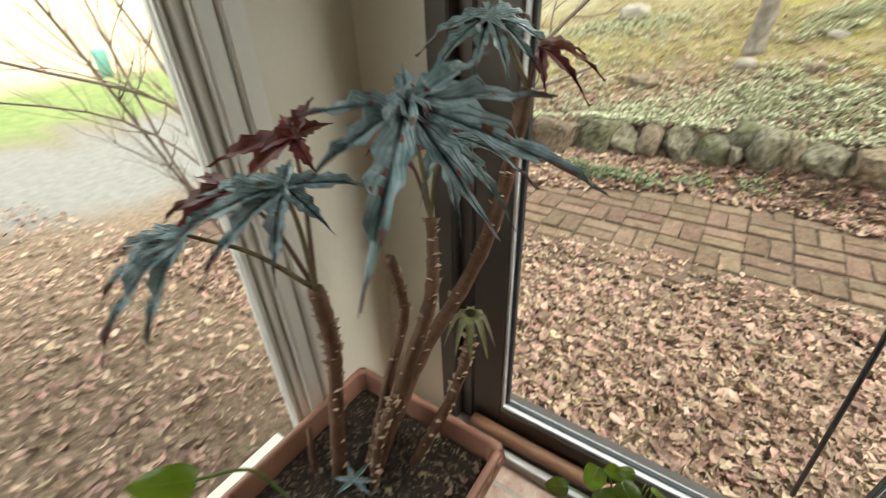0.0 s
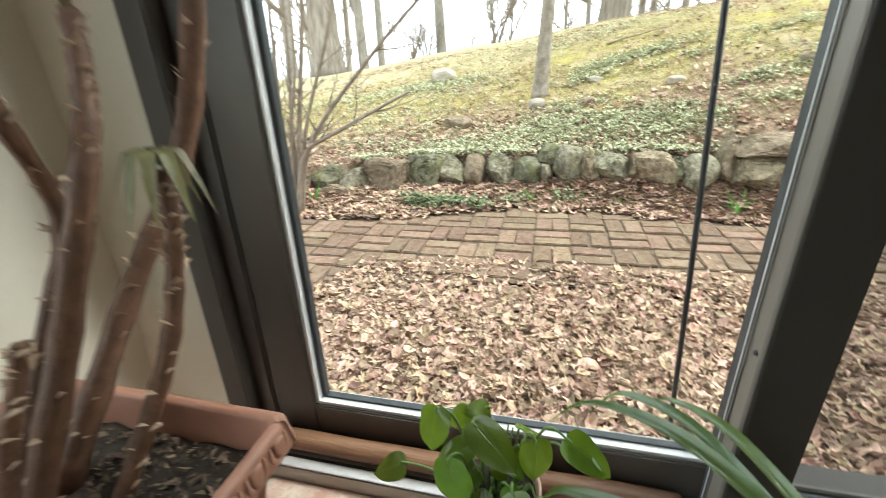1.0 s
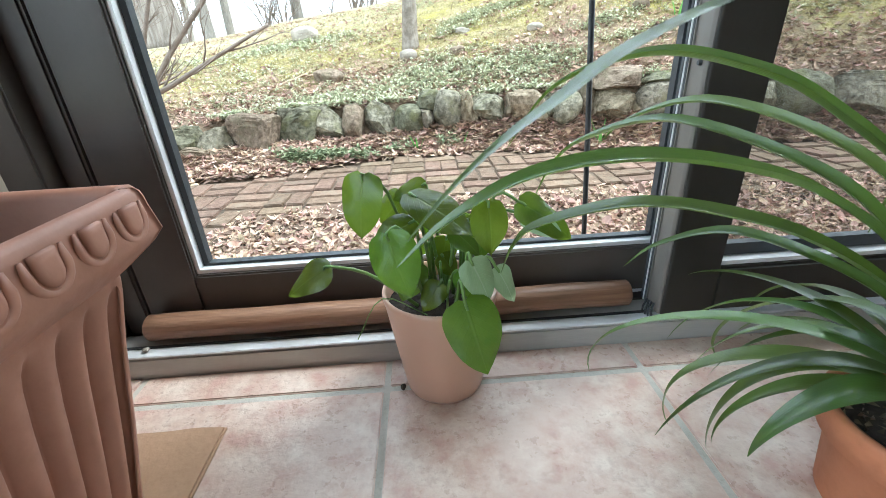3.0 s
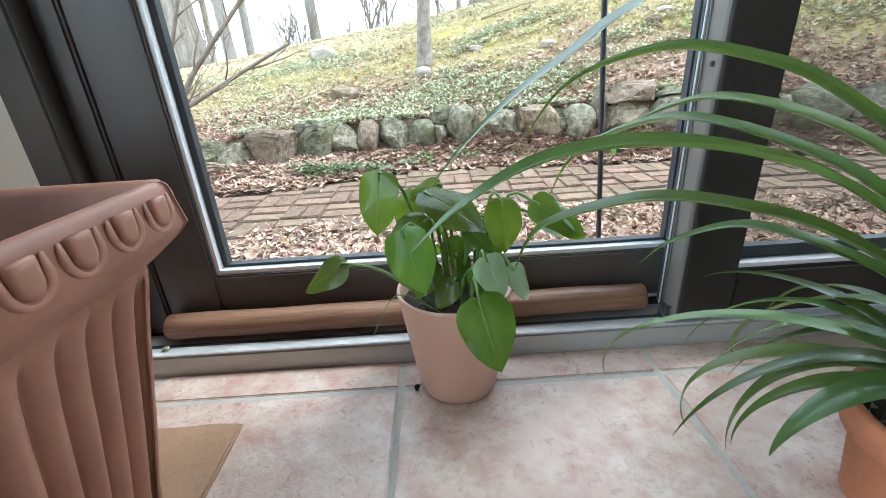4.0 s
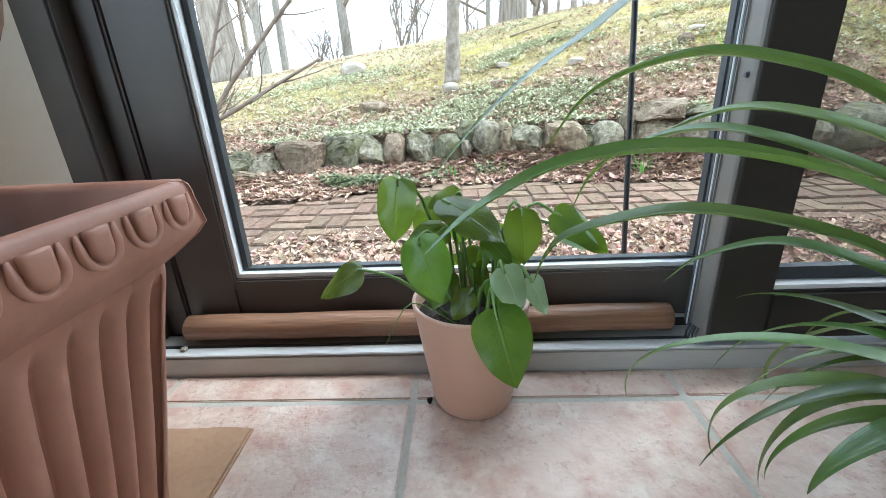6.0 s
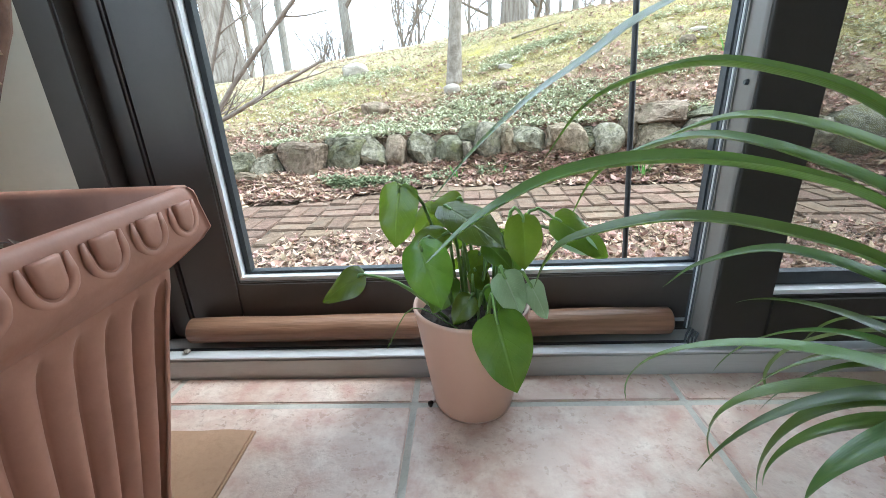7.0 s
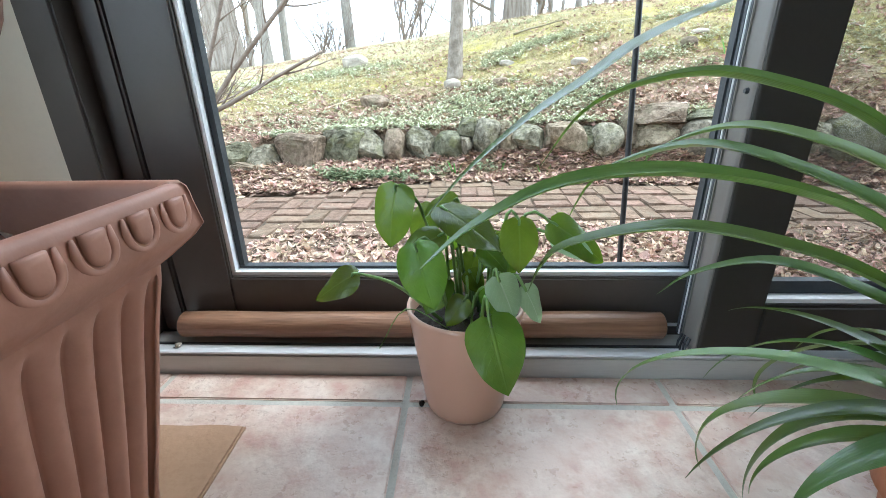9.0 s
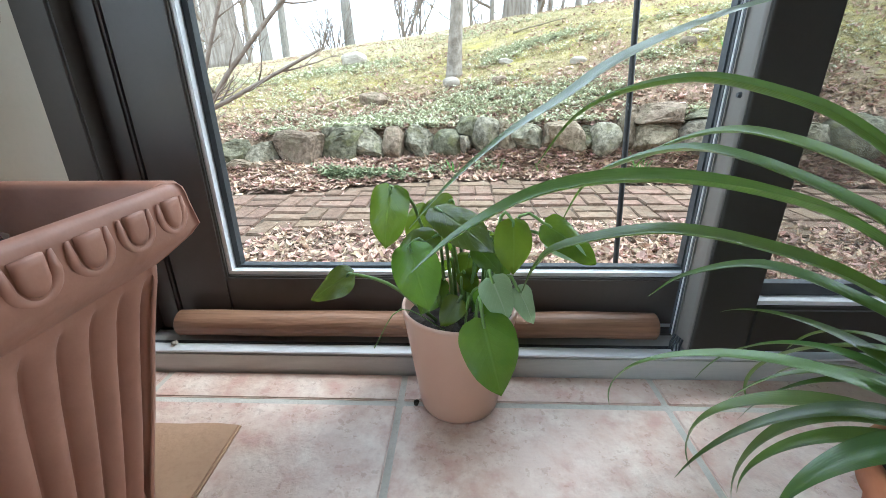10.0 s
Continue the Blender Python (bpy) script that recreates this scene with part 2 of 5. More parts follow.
M_SCREEN.node_tree.nodes["Principled BSDF"].inputs["Roughness"].default_value = 0.8
M_SCREEN.node_tree.nodes["Principled BSDF"].inputs["Alpha"].default_value = 0.28
M_TUFT = mat("young_begonia_leaf", (0.115, 0.105, 0.045), (0.20, 0.19, 0.085), 40, 0.45, 0.2, 120, island=0.4, trans=0.2)
M_STRAW = mat("dry_straw_and_twigs", (0.27, 0.20, 0.13), (0.46, 0.38, 0.27), 20, 0.8, 0.2, 90, island=0.45, spec=0.15)
M_SHOOT = mat("bulb_shoot", (0.12, 0.30, 0.06), (0.16, 0.36, 0.08), 12, 0.45, 0.05, 90, trans=0.25)
M_ROD = mat("dark_metal_rod", (0.02, 0.02, 0.022), (0.035, 0.035, 0.036), 20, 0.45, 0.05, 150)
M_TEAL = mat("teal_plastic", (0.22, 0.50, 0.47), (0.26, 0.54, 0.50), 6, 0.5, 0.05, 90, flecks=0.2)

M_GLASS = bpy.data.materials.new("window_glass")
M_GLASS.use_nodes = True
gb = M_GLASS.node_tree.nodes["Principled BSDF"]
gb.inputs["Transmission Weight"].default_value = 1.0
gb.inputs["Roughness"].default_value = 0.0
gb.inputs["IOR"].default_value = 1.03
gb.inputs["Base Color"].default_value = (0.97, 0.985, 0.975, 1)


def ground_material():
    m = bpy.data.materials.new("hillside_ground")
    m.use_nodes = True
    nt = m.node_tree
    bs = nt.nodes["Principled BSDF"]
    bs.inputs["Roughness"].default_value = 0.95
    bs.inputs["Specular IOR Level"].default_value = 0.12
    at = nt.nodes.new("ShaderNodeTexCoord")

    def nz(sc, lo, hi, det=6):
        n = nt.nodes.new("ShaderNodeTexNoise")
        n.inputs["Scale"].default_value, n.inputs["Detail"].default_value = sc, det
        n.inputs["Roughness"].default_value = 0.65
        nt.links.new(at.outputs["Object"], n.inputs["Vector"])
        r = nt.nodes.new("ShaderNodeMapRange")
        r.inputs[1].default_value, r.inputs[2].default_value = lo, hi
        nt.links.new(n.outputs["Fac"], r.inputs[0])
        return r.outputs[0], n.outputs["Fac"]

    def mix(fac, a, b):
        x = nt.nodes.new("ShaderNodeMix")
        x.data_type = "RGBA"
        nt.links.new(fac, x.inputs[0])
        for k, v in ((6, a), (7, b)):
            if isinstance(v, tuple):
                x.inputs[k].default_value = (*v, 1)
            else:
                nt.links.new(v, x.inputs[k])
        return x.outputs[2]

    def zone(name):
        a = nt.nodes.new("ShaderNodeAttribute")
        a.attribute_name = name
        return a.outputs["Fac"]

    earth = mix(nz(30, 0.35, 0.65)[0], (0.17, 0.12, 0.08), (0.34, 0.245, 0.17))
    moss = mix(nz(6, 0.38, 0.62)[0], (0.155, 0.128, 0.05), (0.34, 0.282, 0.10))
    moss = mix(nz(3, 0.52, 0.66)[0], moss, (0.33, 0.27, 0.17))
    moss = mix(nz(2.3, 0.52, 0.64)[0], moss, (0.335, 0.288, 0.07))
    moss = mix(nz(38, 0.48, 0.66)[0], moss, (0.38, 0.31, 0.19))
    moss = mix(nz(75, 0.55, 0.70)[0], moss, (0.075, 0.06, 0.025))
    lawn = mix(nz(4, 0.35, 0.65)[0], (0.36, 0.315, 0.18), (0.51, 0.445, 0.31))
    lawn = mix(nz(60, 0.5, 0.75)[0], lawn, (0.20, 0.20, 0.07))
    lawn = mix(nz(85, 0.57, 0.74)[0], lawn, (0.14, 0.12, 0.055))
    col = mix(zone("moss"), earth, moss)
    col = mix(zone("lawn"), col, lawn)
    green = mix(nz(5, 0.35, 0.65)[0], (0.20, 0.27, 0.09), (0.30, 0.33, 0.13))
    col = mix(zone("verge"), col, green)
    col = mix(zone("drive"), col, mix(nz(12, 0.35, 0.65)[0], (0.24, 0.225, 0.20), (0.31, 0.29, 0.265)))
    col = mix(zone("field"), col, mix(nz(0.6, 0.35, 0.65)[0], (0.58, 0.43, 0.28), (0.64, 0.50, 0.34)))
    nt.links.new(col, bs.inputs["Base Color"])
    b = nt.nodes.new("ShaderNodeBump")
    b.inputs["Strength"].default_value, b.inputs["Distance"].default_value = 1.0, 0.03
    nt.links.new(nz(45, 0, 1)[1], b.inputs["Height"])
    nt.links.new(b.outputs[0], bs.inputs["Normal"])
    return m


M_GROUND = ground_material()


# ---- builders ----
def finish(name, bm, material, smooth=False, bevel=0.0):
    me = bpy.data.meshes.new(name)
    if bevel:
        bmesh.ops.bevel(bm, geom=list(bm.edges), offset=bevel, segments=2, affect="EDGES", clamp_overlap=True)
    bmesh.ops.recalc_face_normals(bm, faces=list(bm.faces))
    bm.to_mesh(me)
    bm.free()
    for mm in (material if isinstance(material, (list, tuple)) else [material]):
        me.materials.append(mm)
    if smooth:
        me.polygons.foreach_set("use_smooth", [True] * len(me.polygons))
    return me


def part(name, bm, material, parent, label="", smooth=False, bevel=0.0):
    """One mesh object under a thing or a part."""
    ob = new(name, finish(name, bm, material, smooth, bevel))
    ob.parent = parent
    if label:
        tagged(ob, label)
    return ob


def thing(name, label, category, at=(0, 0, 0), group="", kind=""):
    ob = new(name)
    ob.empty_display_size = 0.05
    ob.location = at
    return tagged(ob, label, category, group, kind)


def solid(name, bm, material, label, category, group="", kind="", smooth=False, bevel=0.0):
    """A thing that is one mesh."""
    return tagged(new(name, finish(name, bm, material, smooth, bevel)), label, category, group, kind)


def box(bm, x0, x1, y0, y1, z0, z1):
    v = [bm.verts.new((x, y, z)) for z in (z0, z1) for y in (y0, y1) for x in (x0, x1)]
    for f in ((0, 2, 3, 1), (4, 5, 7, 6), (0, 1, 5, 4), (2, 6, 7, 3), (0, 4, 6, 2), (1, 3, 7, 5)):
        bm.faces.new([v[i] for i in f])
    return bm


def boxes(*rows):
    bm = bmesh.new()
    for r in rows:
        box(bm, *r)
    return bm


def spread(rows, n):
    """n points along a smooth curve through a few control points."""
    p = [Vector(r) for r in rows]
    p = [p[0] * 2 - p[1]] + p + [p[-1] * 2 - p[-2]]
    out = []
    m = len(p) - 3
    for i in range(n):
        u = i / (n - 1) * m
        k = min(int(u), m - 1)
        t = u - k
        a, b, c, d = p[k:k + 4]
        out.append(0.5 * ((2 * b) + (c - a) * t + (2 * a - 5 * b + 4 * c - d) * t * t + (3 * b - a - 3 * c + d) * t ** 3))
    return out


def tube(bm, pts, radii, n=8, wobble=0.0, caps=True):
    """A tapering tube along points."""
    rings = []
    side = Vector((0.3, 0.9, 0.2))
    for i, p in enumerate(pts):
        p = Vector(p)
        d = (Vector(pts[min(i + 1, len(pts) - 1)]) - Vector(pts[max(i - 1, 0)])).normalized()
        u = d.cross(side)
        if u.length < 0.05:
            u = d.cross(Vector((1, 0, 0)))
        u.normalize()
        side = u.cross(d) * 1.0
        w = d.cross(u)
        r = radii[i] if isinstance(radii, (list, tuple)) else radii
        ring = []
        for k in range(n):
            a = 2 * math.pi * k / n
            rr = r * (1 + wobble * noise.noise(p * 9 + Vector((k * 1.7, i * 0.3, 0))))
            ring.append(bm.verts.new(p + (u * math.cos(a) + w * math.sin(a)) * rr))
        rings.append(ring)
    for a, b in zip(rings, rings[1:]):
        for k in range(n):
            bm.faces.new((a[k], a[(k + 1) % n], b[(k + 1) % n], b[k]))
    if caps:
        bm.faces.new(rings[0][::-1])
        bm.faces.new(rings[-1])
    return bm


def lathe(profile, n=48):
    """A turned shape: rows of radius, height; the first and last rows close it."""
    bm = bmesh.new()
    rings = [[bm.verts.new((r * math.cos(2 * math.pi * k / n), r * math.sin(2 * math.pi * k / n), z)) for k in range(n)] for r, z in profile]
    for a, b in zip(rings, rings[1:]):
        for k in range(n):
            bm.faces.new((a[k], a[(k + 1) % n], b[(k + 1) % n], b[k]))
    bm.faces.new(rings[0][::-1])
    bm.faces.new(rings[-1])
    return bm
# ---- room ----
FLOOR_EDGE = 0.052
PITCH = 0.31
XL, XR, YB, CEIL = -0.56, 3.2, -3.4, 2.42


floor = tagged(new("floor", finish("floor", boxes((XL - 0.1, XR + 0.1, YB - 0.1, FLOOR_EDGE + 0.1, -0.12, -0.0022)), M_GROUT)), "pink and cream ceramic tile floor with grey grout", "floor", kind="structure")

wn_bm = boxes((XL - 0.16, -0.395, 0.1, 0.26, -0.12, CEIL), (1.12, XR + 0.16, 0.1, 0.26, -0.12, CEIL), (-0.395, 1.12, 0.1, 0.26, 2.06, CEIL))
tagged(new("wall_north", finish("wall_north", wn_bm, M_WALL)), "cream painted wall beside the sliding door", "wall", kind="structure")
# The window's unseen far end is drawn out southward to brighten the room.
WY0, WY1, WZ0, WZ1 = -2.9, -0.205, 0.03, 2.05
ww_bm = boxes((XL - 0.16, XL, -0.08, 0.1, -0.12, CEIL), (XL - 0.045, XL, WY1, -0.08, -0.12, CEIL), (XL - 0.16, XL, YB, WY0, -0.12, CEIL), (XL - 0.16, XL, WY0, WY1, -0.12, WZ0), (XL - 0.16, XL, WY0, WY1, WZ1, CEIL))
tagged(new("wall_west", finish("wall_west", ww_bm, M_WALL)), "cream painted wall round a tall window", "wall", kind="structure")
tagged(new("wall_east", finish("wall_east", boxes((XR, XR + 0.16, YB, 0.1, -0.12, CEIL)), M_WALL_DIM)), "plain cream wall, darkened to bounce less light", "wall", kind="structure")
tagged(new("wall_south", finish("wall_south", boxes((XL - 0.16, XR + 0.16, YB - 0.16, YB, -0.12, CEIL)), M_WALL_DIM)), "plain cream wall, darkened to bounce less light", "wall", kind="structure")
tagged(new("ceiling", finish("ceiling", boxes((XL - 0.16, XR + 0.16, YB - 0.16, 0.26, CEIL, CEIL + 0.12)), M_CEIL)), "white painted ceiling, greyed to bounce less light", "ceiling", kind="structure")


def window_west():
    w = thing("window_1", "tall window with moulded white casing and clear glass", "window", (XL, WY1, 0), kind="structure")
    off = Vector((XL, WY1, 0))

    def put(name, bm, material, label="", bevel=0.0):
        bmesh.ops.translate(bm, verts=list(bm.verts), vec=-off)
        return part(name, bm, material, w, label, bevel=bevel)

    # stepped casing at the side: flat board, groove, inner bead
    put("casing", boxes((XL + 0.002, XL + 0.020, -0.150, -0.115, 0.0, 2.13)), M_WHITE, bevel=0.003)
    put("casing", boxes((XL + 0.002, XL + 0.010, -0.172, -0.151, 0.0, 2.13)), M_WHITE, bevel=0.002)
    put("casing", boxes((XL + 0.002, XL + 0.024, -0.190, -0.173, 0.0, 2.13)), M_WHITE, bevel=0.004)
    put("casing", boxes((XL + 0.002, XL + 0.006, -0.2045, -0.191, 0.0, 2.13)), M_WHITE, bevel=0.001)
    put("casing", boxes((XL + 0.002, XL + 0.022, WY0 - 0.07, WY0 + 0.0, 0.0, 2.13)), M_WHITE, bevel=0.003)
    put("casing", boxes((XL + 0.002, XL + 0.022, WY0, WY1 + 0.014, WZ1, WZ1 + 0.075)), M_WHITE, bevel=0.003)
    put("window_sill", boxes((XL - 0.08, XL + 0.004, WY0, WY1 - 0.002, WZ0 - 0.025, WZ0)), M_WHITE, bevel=0.003)
    for row in ((XL - 0.036, XL - 0.004, WY1 - 0.012, WY1 - 0.002, WZ0, WZ1), (XL - 0.036, XL - 0.004, WY0, WY0 + 0.024, WZ0, WZ1), (XL - 0.036, XL - 0.004, WY0 + 0.024, WY1 - 0.012, WZ1 - 0.024, WZ1), (XL - 0.036, XL - 0.004, WY0 + 0.024, WY1 - 0.012, WZ0, WZ0 + 0.024)):
        put("window_frame", boxes(row), M_WHITE, bevel=0.003)
    pane = put("pane", boxes((XL - 0.021, XL - 0.017, WY0 + 0.024, WY1 - 0.012, WZ0 + 0.024, WZ1 - 0.024)), M_GLASS)
    pane.visible_shadow = False


window_west()


def sliding_door():
    d = thing("door_1", "dark bronze aluminium sliding glass door, shut", "door", (0, 0.1, 0), kind="structure")
    off = Vector((0, 0.1, 0))

    def put(name, bm, material, parent=None, label="", bevel=0.0):
        bmesh.ops.translate(bm, verts=list(bm.verts), vec=-off)
        return part(name, bm, material, parent or d, label, bevel=bevel)

    # aluminium threshold with raised tracks
    put("threshold", boxes((-0.395, 1.12, 0.052, 0.108, -0.02, 0.029)), M_ALUD, label="dull aluminium threshold", bevel=0.0025)
    put("outer_sill", boxes((-0.395, 1.12, 0.1085, 0.170, -0.03, 0.0285)), M_BRONZE, label="dark bronze outer sill", bevel=0.002)
    put("outer_sill", boxes((-0.395, 1.12, 0.1705, 0.250, -0.12, 0.008)), M_BRONZE, bevel=0.002)
    # Paler metal than the threshold: the lip's bright reflection is in its colour.
    put("threshold_lip", boxes((-0.393, 1.118, 0.0525, 0.0705, 0.0292, 0.0318)), M_ALU, label="worn aluminium lip, bright reflection put in its colour", bevel=0.0008)
    # Black strip put in for the dark gap beside the dowel.
    put("track", boxes((-0.393, 0.343, 0.0710, 0.0745, 0.0295, 0.0330)), M_GASKET)
    put("track", boxes((-0.393, 1.118, 0.125, 0.133, 0.0295, 0.041)), M_ALU, bevel=0.001)
    # fixed outer frame
    put("side_jamb", boxes((-0.395, -0.352, 0.082, 0.25, 0.0295, 2.04)), M_BRONZE, bevel=0.003)
    put("side_jamb", boxes((-0.3518, -0.3205, 0.107, 0.24, 0.0295, 2.02)), M_BRONZE, bevel=0.003)
    put("side_jamb", boxes((1.085, 1.12, 0.045, 0.25, 0.0295, 2.04)), M_BRONZE, bevel=0.003)
    put("head_jamb", boxes((-0.351, 1.084, 0.045, 0.25, 2.021, 2.058)), M_BRONZE, bevel=0.003)

    def panel(x0, x1, y0, y1, side, top, bottom, bev=0.0025, side_bead=True, rounded=False):
        """A framed pane: two stiles, two rails, glazing bead, gasket and glass."""
        z0, z1 = bottom, 2.018
        g0, g1, h0, h1 = x0 + side, x1 - side, z0 + top, z1 - 0.07
        left = () if rounded else ((x0, g0, y0, y1, z0, z1),)
        s = put("sash", boxes(*left, (g1, x1, y0, y1, z0, z1), (g0, g1, y0, y1, z0, h0), (g0, g1, y0, y1, h1, z1)), M_BRONZE_SHADE if rounded else M_BRONZE, bevel=bev)
        if rounded:
            # meeting stile with a broad rounded nose towards the room
            arc = [(x0 + 0.007 * (1 - math.cos(a)), y0 + 0.007 * (1 - math.sin(a))) for a in np.linspace(0.1, math.pi / 2, 19)]
            nose, front = [(x0 + 0.0032, y1), (x0, y1), (x0, y0 + 0.007)] + arc[:9] + [(x0 + 0.0032, arc[8][1])], [(x0 + 0.0034, y1), (x0 + 0.0034, arc[8][1])] + arc[10:] + [(g0, y0), (g0, y1)]
            # Lit side and shaded front are put into two colours of bronze.
            for name, rim, m in (("stile_nose", nose, M_CHAMP_LIT), ("stile", front, M_BRONZE_SHADE)):
                st = bmesh.new()
                low, top_ring = [st.verts.new((x, y, z0)) for x, y in rim], [st.verts.new((x, y, z1)) for x, y in rim]
                for k in range(len(rim)):
                    st.faces.new((low[k], low[(k + 1) % len(rim)], top_ring[(k + 1) % len(rim)], top_ring[k]))
                st.faces.new(low[::-1])
                st.faces.new(top_ring)
                put(name, st, m).parent = s
        yb = y0 + 0.006
        uprights = ((g0 + 0.0005, g0 + 0.006, yb, y1 - 0.004, h0 + 0.0065, h1 - 0.0065), (g1 - 0.006, g1 - 0.0005, yb, y1 - 0.004, h0 + 0.0065, h1 - 0.0065)) if side_bead else ()
        bead = boxes(*uprights, (g0 + 0.0005, g1 - 0.0005, yb, y1 - 0.004, h0 + 0.0005, h0 + 0.006), (g0 + 0.0005, g1 - 0.0005, yb, y1 - 0.004, h1 - 0.006, h1 - 0.0005))
        bead_ob = put("glazing_bead", bead, M_ALU, label="bright aluminium glazing bead")
        bead_ob.parent, bead_ob.matrix_parent_inverse = s, Matrix()
        yg = (y0 + y1) / 2 + 0.004
        # The fixed panel's lower gasket is thickened to take in its dark reflection.
        gask = boxes((g0 + 0.0065, g0 + 0.014, yg - 0.006, yg + 0.006, h0 + 0.0105, h1 - 0.0105), (g1 - 0.014, g1 - 0.0065, yg - 0.006, yg + 0.006, h0 + 0.0105, h1 - 0.0105), (g0 + 0.0065, g1 - 0.0065, yg - 0.006, yg + 0.006, h0 + 0.0065, h0 + (0.022 if rounded else 0.010)), (g0 + 0.0065, g1 - 0.0065, yg - 0.006, yg + 0.006, h1 - 0.010, h1 - 0.0065))
        gk = put("gasket", gask, M_GASKET)
        gk.parent = s
        gl = put("pane", boxes((g0 + 0.007, g1 - 0.007, yg - 0.002, yg + 0.002, h0 + 0.007, h1 - 0.007)), M_GLASS)
        gl.parent = s
        gl.visible_shadow = False
        return s

    panel(-0.321, 0.452, 0.112, 0.150, 0.075, 0.068, 0.042)
    panel(0.345, 1.084, 0.046, 0.090, 0.066, 0.062, 0.044, 0.004, False, True)
    # screen assumed outside the fixed panel, added to dim the view through it
    put("screen_frame", boxes((0.462, 0.480, 0.158, 0.172, 0.03, 2.0), (1.064, 1.082, 0.158, 0.172, 0.03, 2.0), (0.481, 1.063, 0.158, 0.172, 0.03, 0.05), (0.481, 1.063, 0.158, 0.172, 1.98, 2.0)), M_BRONZE, bevel=0.002)
    scr = put("insect_screen", boxes((0.481, 1.063, 0.1645, 0.1655, 0.051, 1.979)), M_SCREEN, label="assumed dark screen that dims the view outside")
    scr.visible_shadow = False
    # screw in the meeting stile and the crushed pile seal at its foot
    for zz in (0.337, 1.0, 1.7):
        sc = bmesh.new()
        bmesh.ops.create_cone(sc, segments=12, radius1=0.0032, radius2=0.0022, depth=0.003, cap_ends=True, matrix=Matrix.Translation((0.3435, 0.0585, zz)) @ Euler((0, -math.pi / 2, 0)).to_matrix().to_4x4())
        put("screw", sc, M_GASKET)
    sl = bmesh.new()
    for k in range(4):
        tube(sl, [(0.340 - 0.002 * k, 0.052 + 0.004 * k, 0.0365), (0.339 - 0.0015 * k, 0.053 + 0.004 * k, 0.046 + 0.003 * math.sin(k * 2.1)), (0.3425 - 0.001 * k, 0.055 + 0.004 * k, 0.056)], 0.0013, 5)
    put("pile_seal", sl, M_GASKET, label="frayed grey pile seal")
    # brush strips in the gap between the two panels
    for ya, y1, m in ((0.0855, 0.0895, M_GASKET), (0.0826, 0.0840, M_ALU), (0.0775, 0.0805, M_GASKET), (0.0750, 0.0765, M_CHAMP_LIT)):
        put("interlock_strip", boxes((0.3432, 0.3448, ya, y1, 0.045, 2.0)), m)
    return d


sliding_door()

# ---- things by the door ----
def dowel():
    d = thing("wooden_dowel", "reddish-brown wooden dowel lying in the door track", "dowel", (0.007, 0.089, 0.0345))
    o = Vector(d.location)
    pts = [Vector((-0.308 + 0.630 * i / 24, 0.0890 + 0.0006 * math.sin(i * 0.7), 0.0515 + 0.0028 * i / 24 + 0.0005 * math.sin(i))) - o for i in range(25)]
    ends = pts[0] - Vector((0.0012, 0, 0)), pts[-1] + Vector((0.0012, 0, 0))
    part("rod", tube(bmesh.new(), [ends[0]] + pts + [ends[1]], [0.0160] + [0.0172] * 25 + [0.0160], 28, 0.008), M_DOWEL, d, smooth=True)
    for p, out in ((ends[0], -1), (ends[1], 1)):
        part("end_face", tube(bmesh.new(), [p, p + Vector((0.0006 * out, 0, 0))], [0.0158, 0.0150], 24), M_ENDS, d, "sawn pale end of the dowel")


dowel()


def cardboard():
    c = thing("cardboard_sheet", "folded piece of brown cardboard under the planter", "cardboard", (-0.266, -0.17, 0.0))
    for k in range(2):
        bm = bmesh.new()
        n = 16
        rows = []
        for j in range(n + 1):
            row = []
            for i in range(n + 1):
                x, y = -0.096 + 0.192 * i / n - 0.002 * k, -0.127 + 0.254 * j / n - 0.0015 * k
                z = 0.0008 + 0.0028 * k + 0.0022 * max(0, noise.noise((x * 22, y * 22, k * 3))) * (0.5 + i / n)
                row.append((x, y, z))
            rows.append(row)
        low = [[bm.verts.new(p) for p in r] for r in rows]
        top = [[bm.verts.new((p[0], p[1], p[2] + 0.0018)) for p in r] for r in rows]
        for j in range(n):
            for i in range(n):
                bm.faces.new((low[j][i], low[j + 1][i], low[j + 1][i + 1], low[j][i + 1]))
                bm.faces.new((top[j][i], top[j][i + 1], top[j + 1][i + 1], top[j + 1][i]))
        for e in range(n):
            for q in ((low[0], top[0]), (low[n], top[n]), ([r[0] for r in low], [r[0] for r in top]), ([r[n] for r in low], [r[n] for r in top])):
                bm.faces.new((q[0][e], q[0][e + 1], q[1][e + 1], q[1][e]))
        part("sheet", bm, M_CARD, c, smooth=False)


cardboard()

rd = bmesh.new()
tube(rd, spread([(0.504, 0.652, -0.46), (0.471, 0.65, 0.1), (0.430, 0.65, 0.75), (0.36, 0.65, 1.9)], 20), 0.0066, 10)
solid("metal_rod", rd, M_ROD, "thin dark metal rod standing in the leaf litter outside", "rod", smooth=True)


# ---- salmon pot with pothos ----
POT = Vector((0.070, 0.012, 0.0))


def pothos_pot():
    p = thing("flower_pot", "tapered salmon-pink glazed ceramic pot on the tiles", "pot", POT, group="potted plants")
    prof = [(0.005, 0.002), (0.040, 0.002), (0.0435, 0.0), (0.0455, 0.004), (0.0500, 0.035), (0.0555, 0.075), (0.0605, 0.112), (0.0625, 0.122), (0.0632, 0.126), (0.0625, 0.129), (0.0600, 0.1295), (0.0585, 0.126), (0.0570, 0.110), (0.0565, 0.100), (0.005, 0.100)]
    part("body", lathe(prof, 56), M_POT, p, smooth=True)
    soil = bmesh.new()
    rows = []
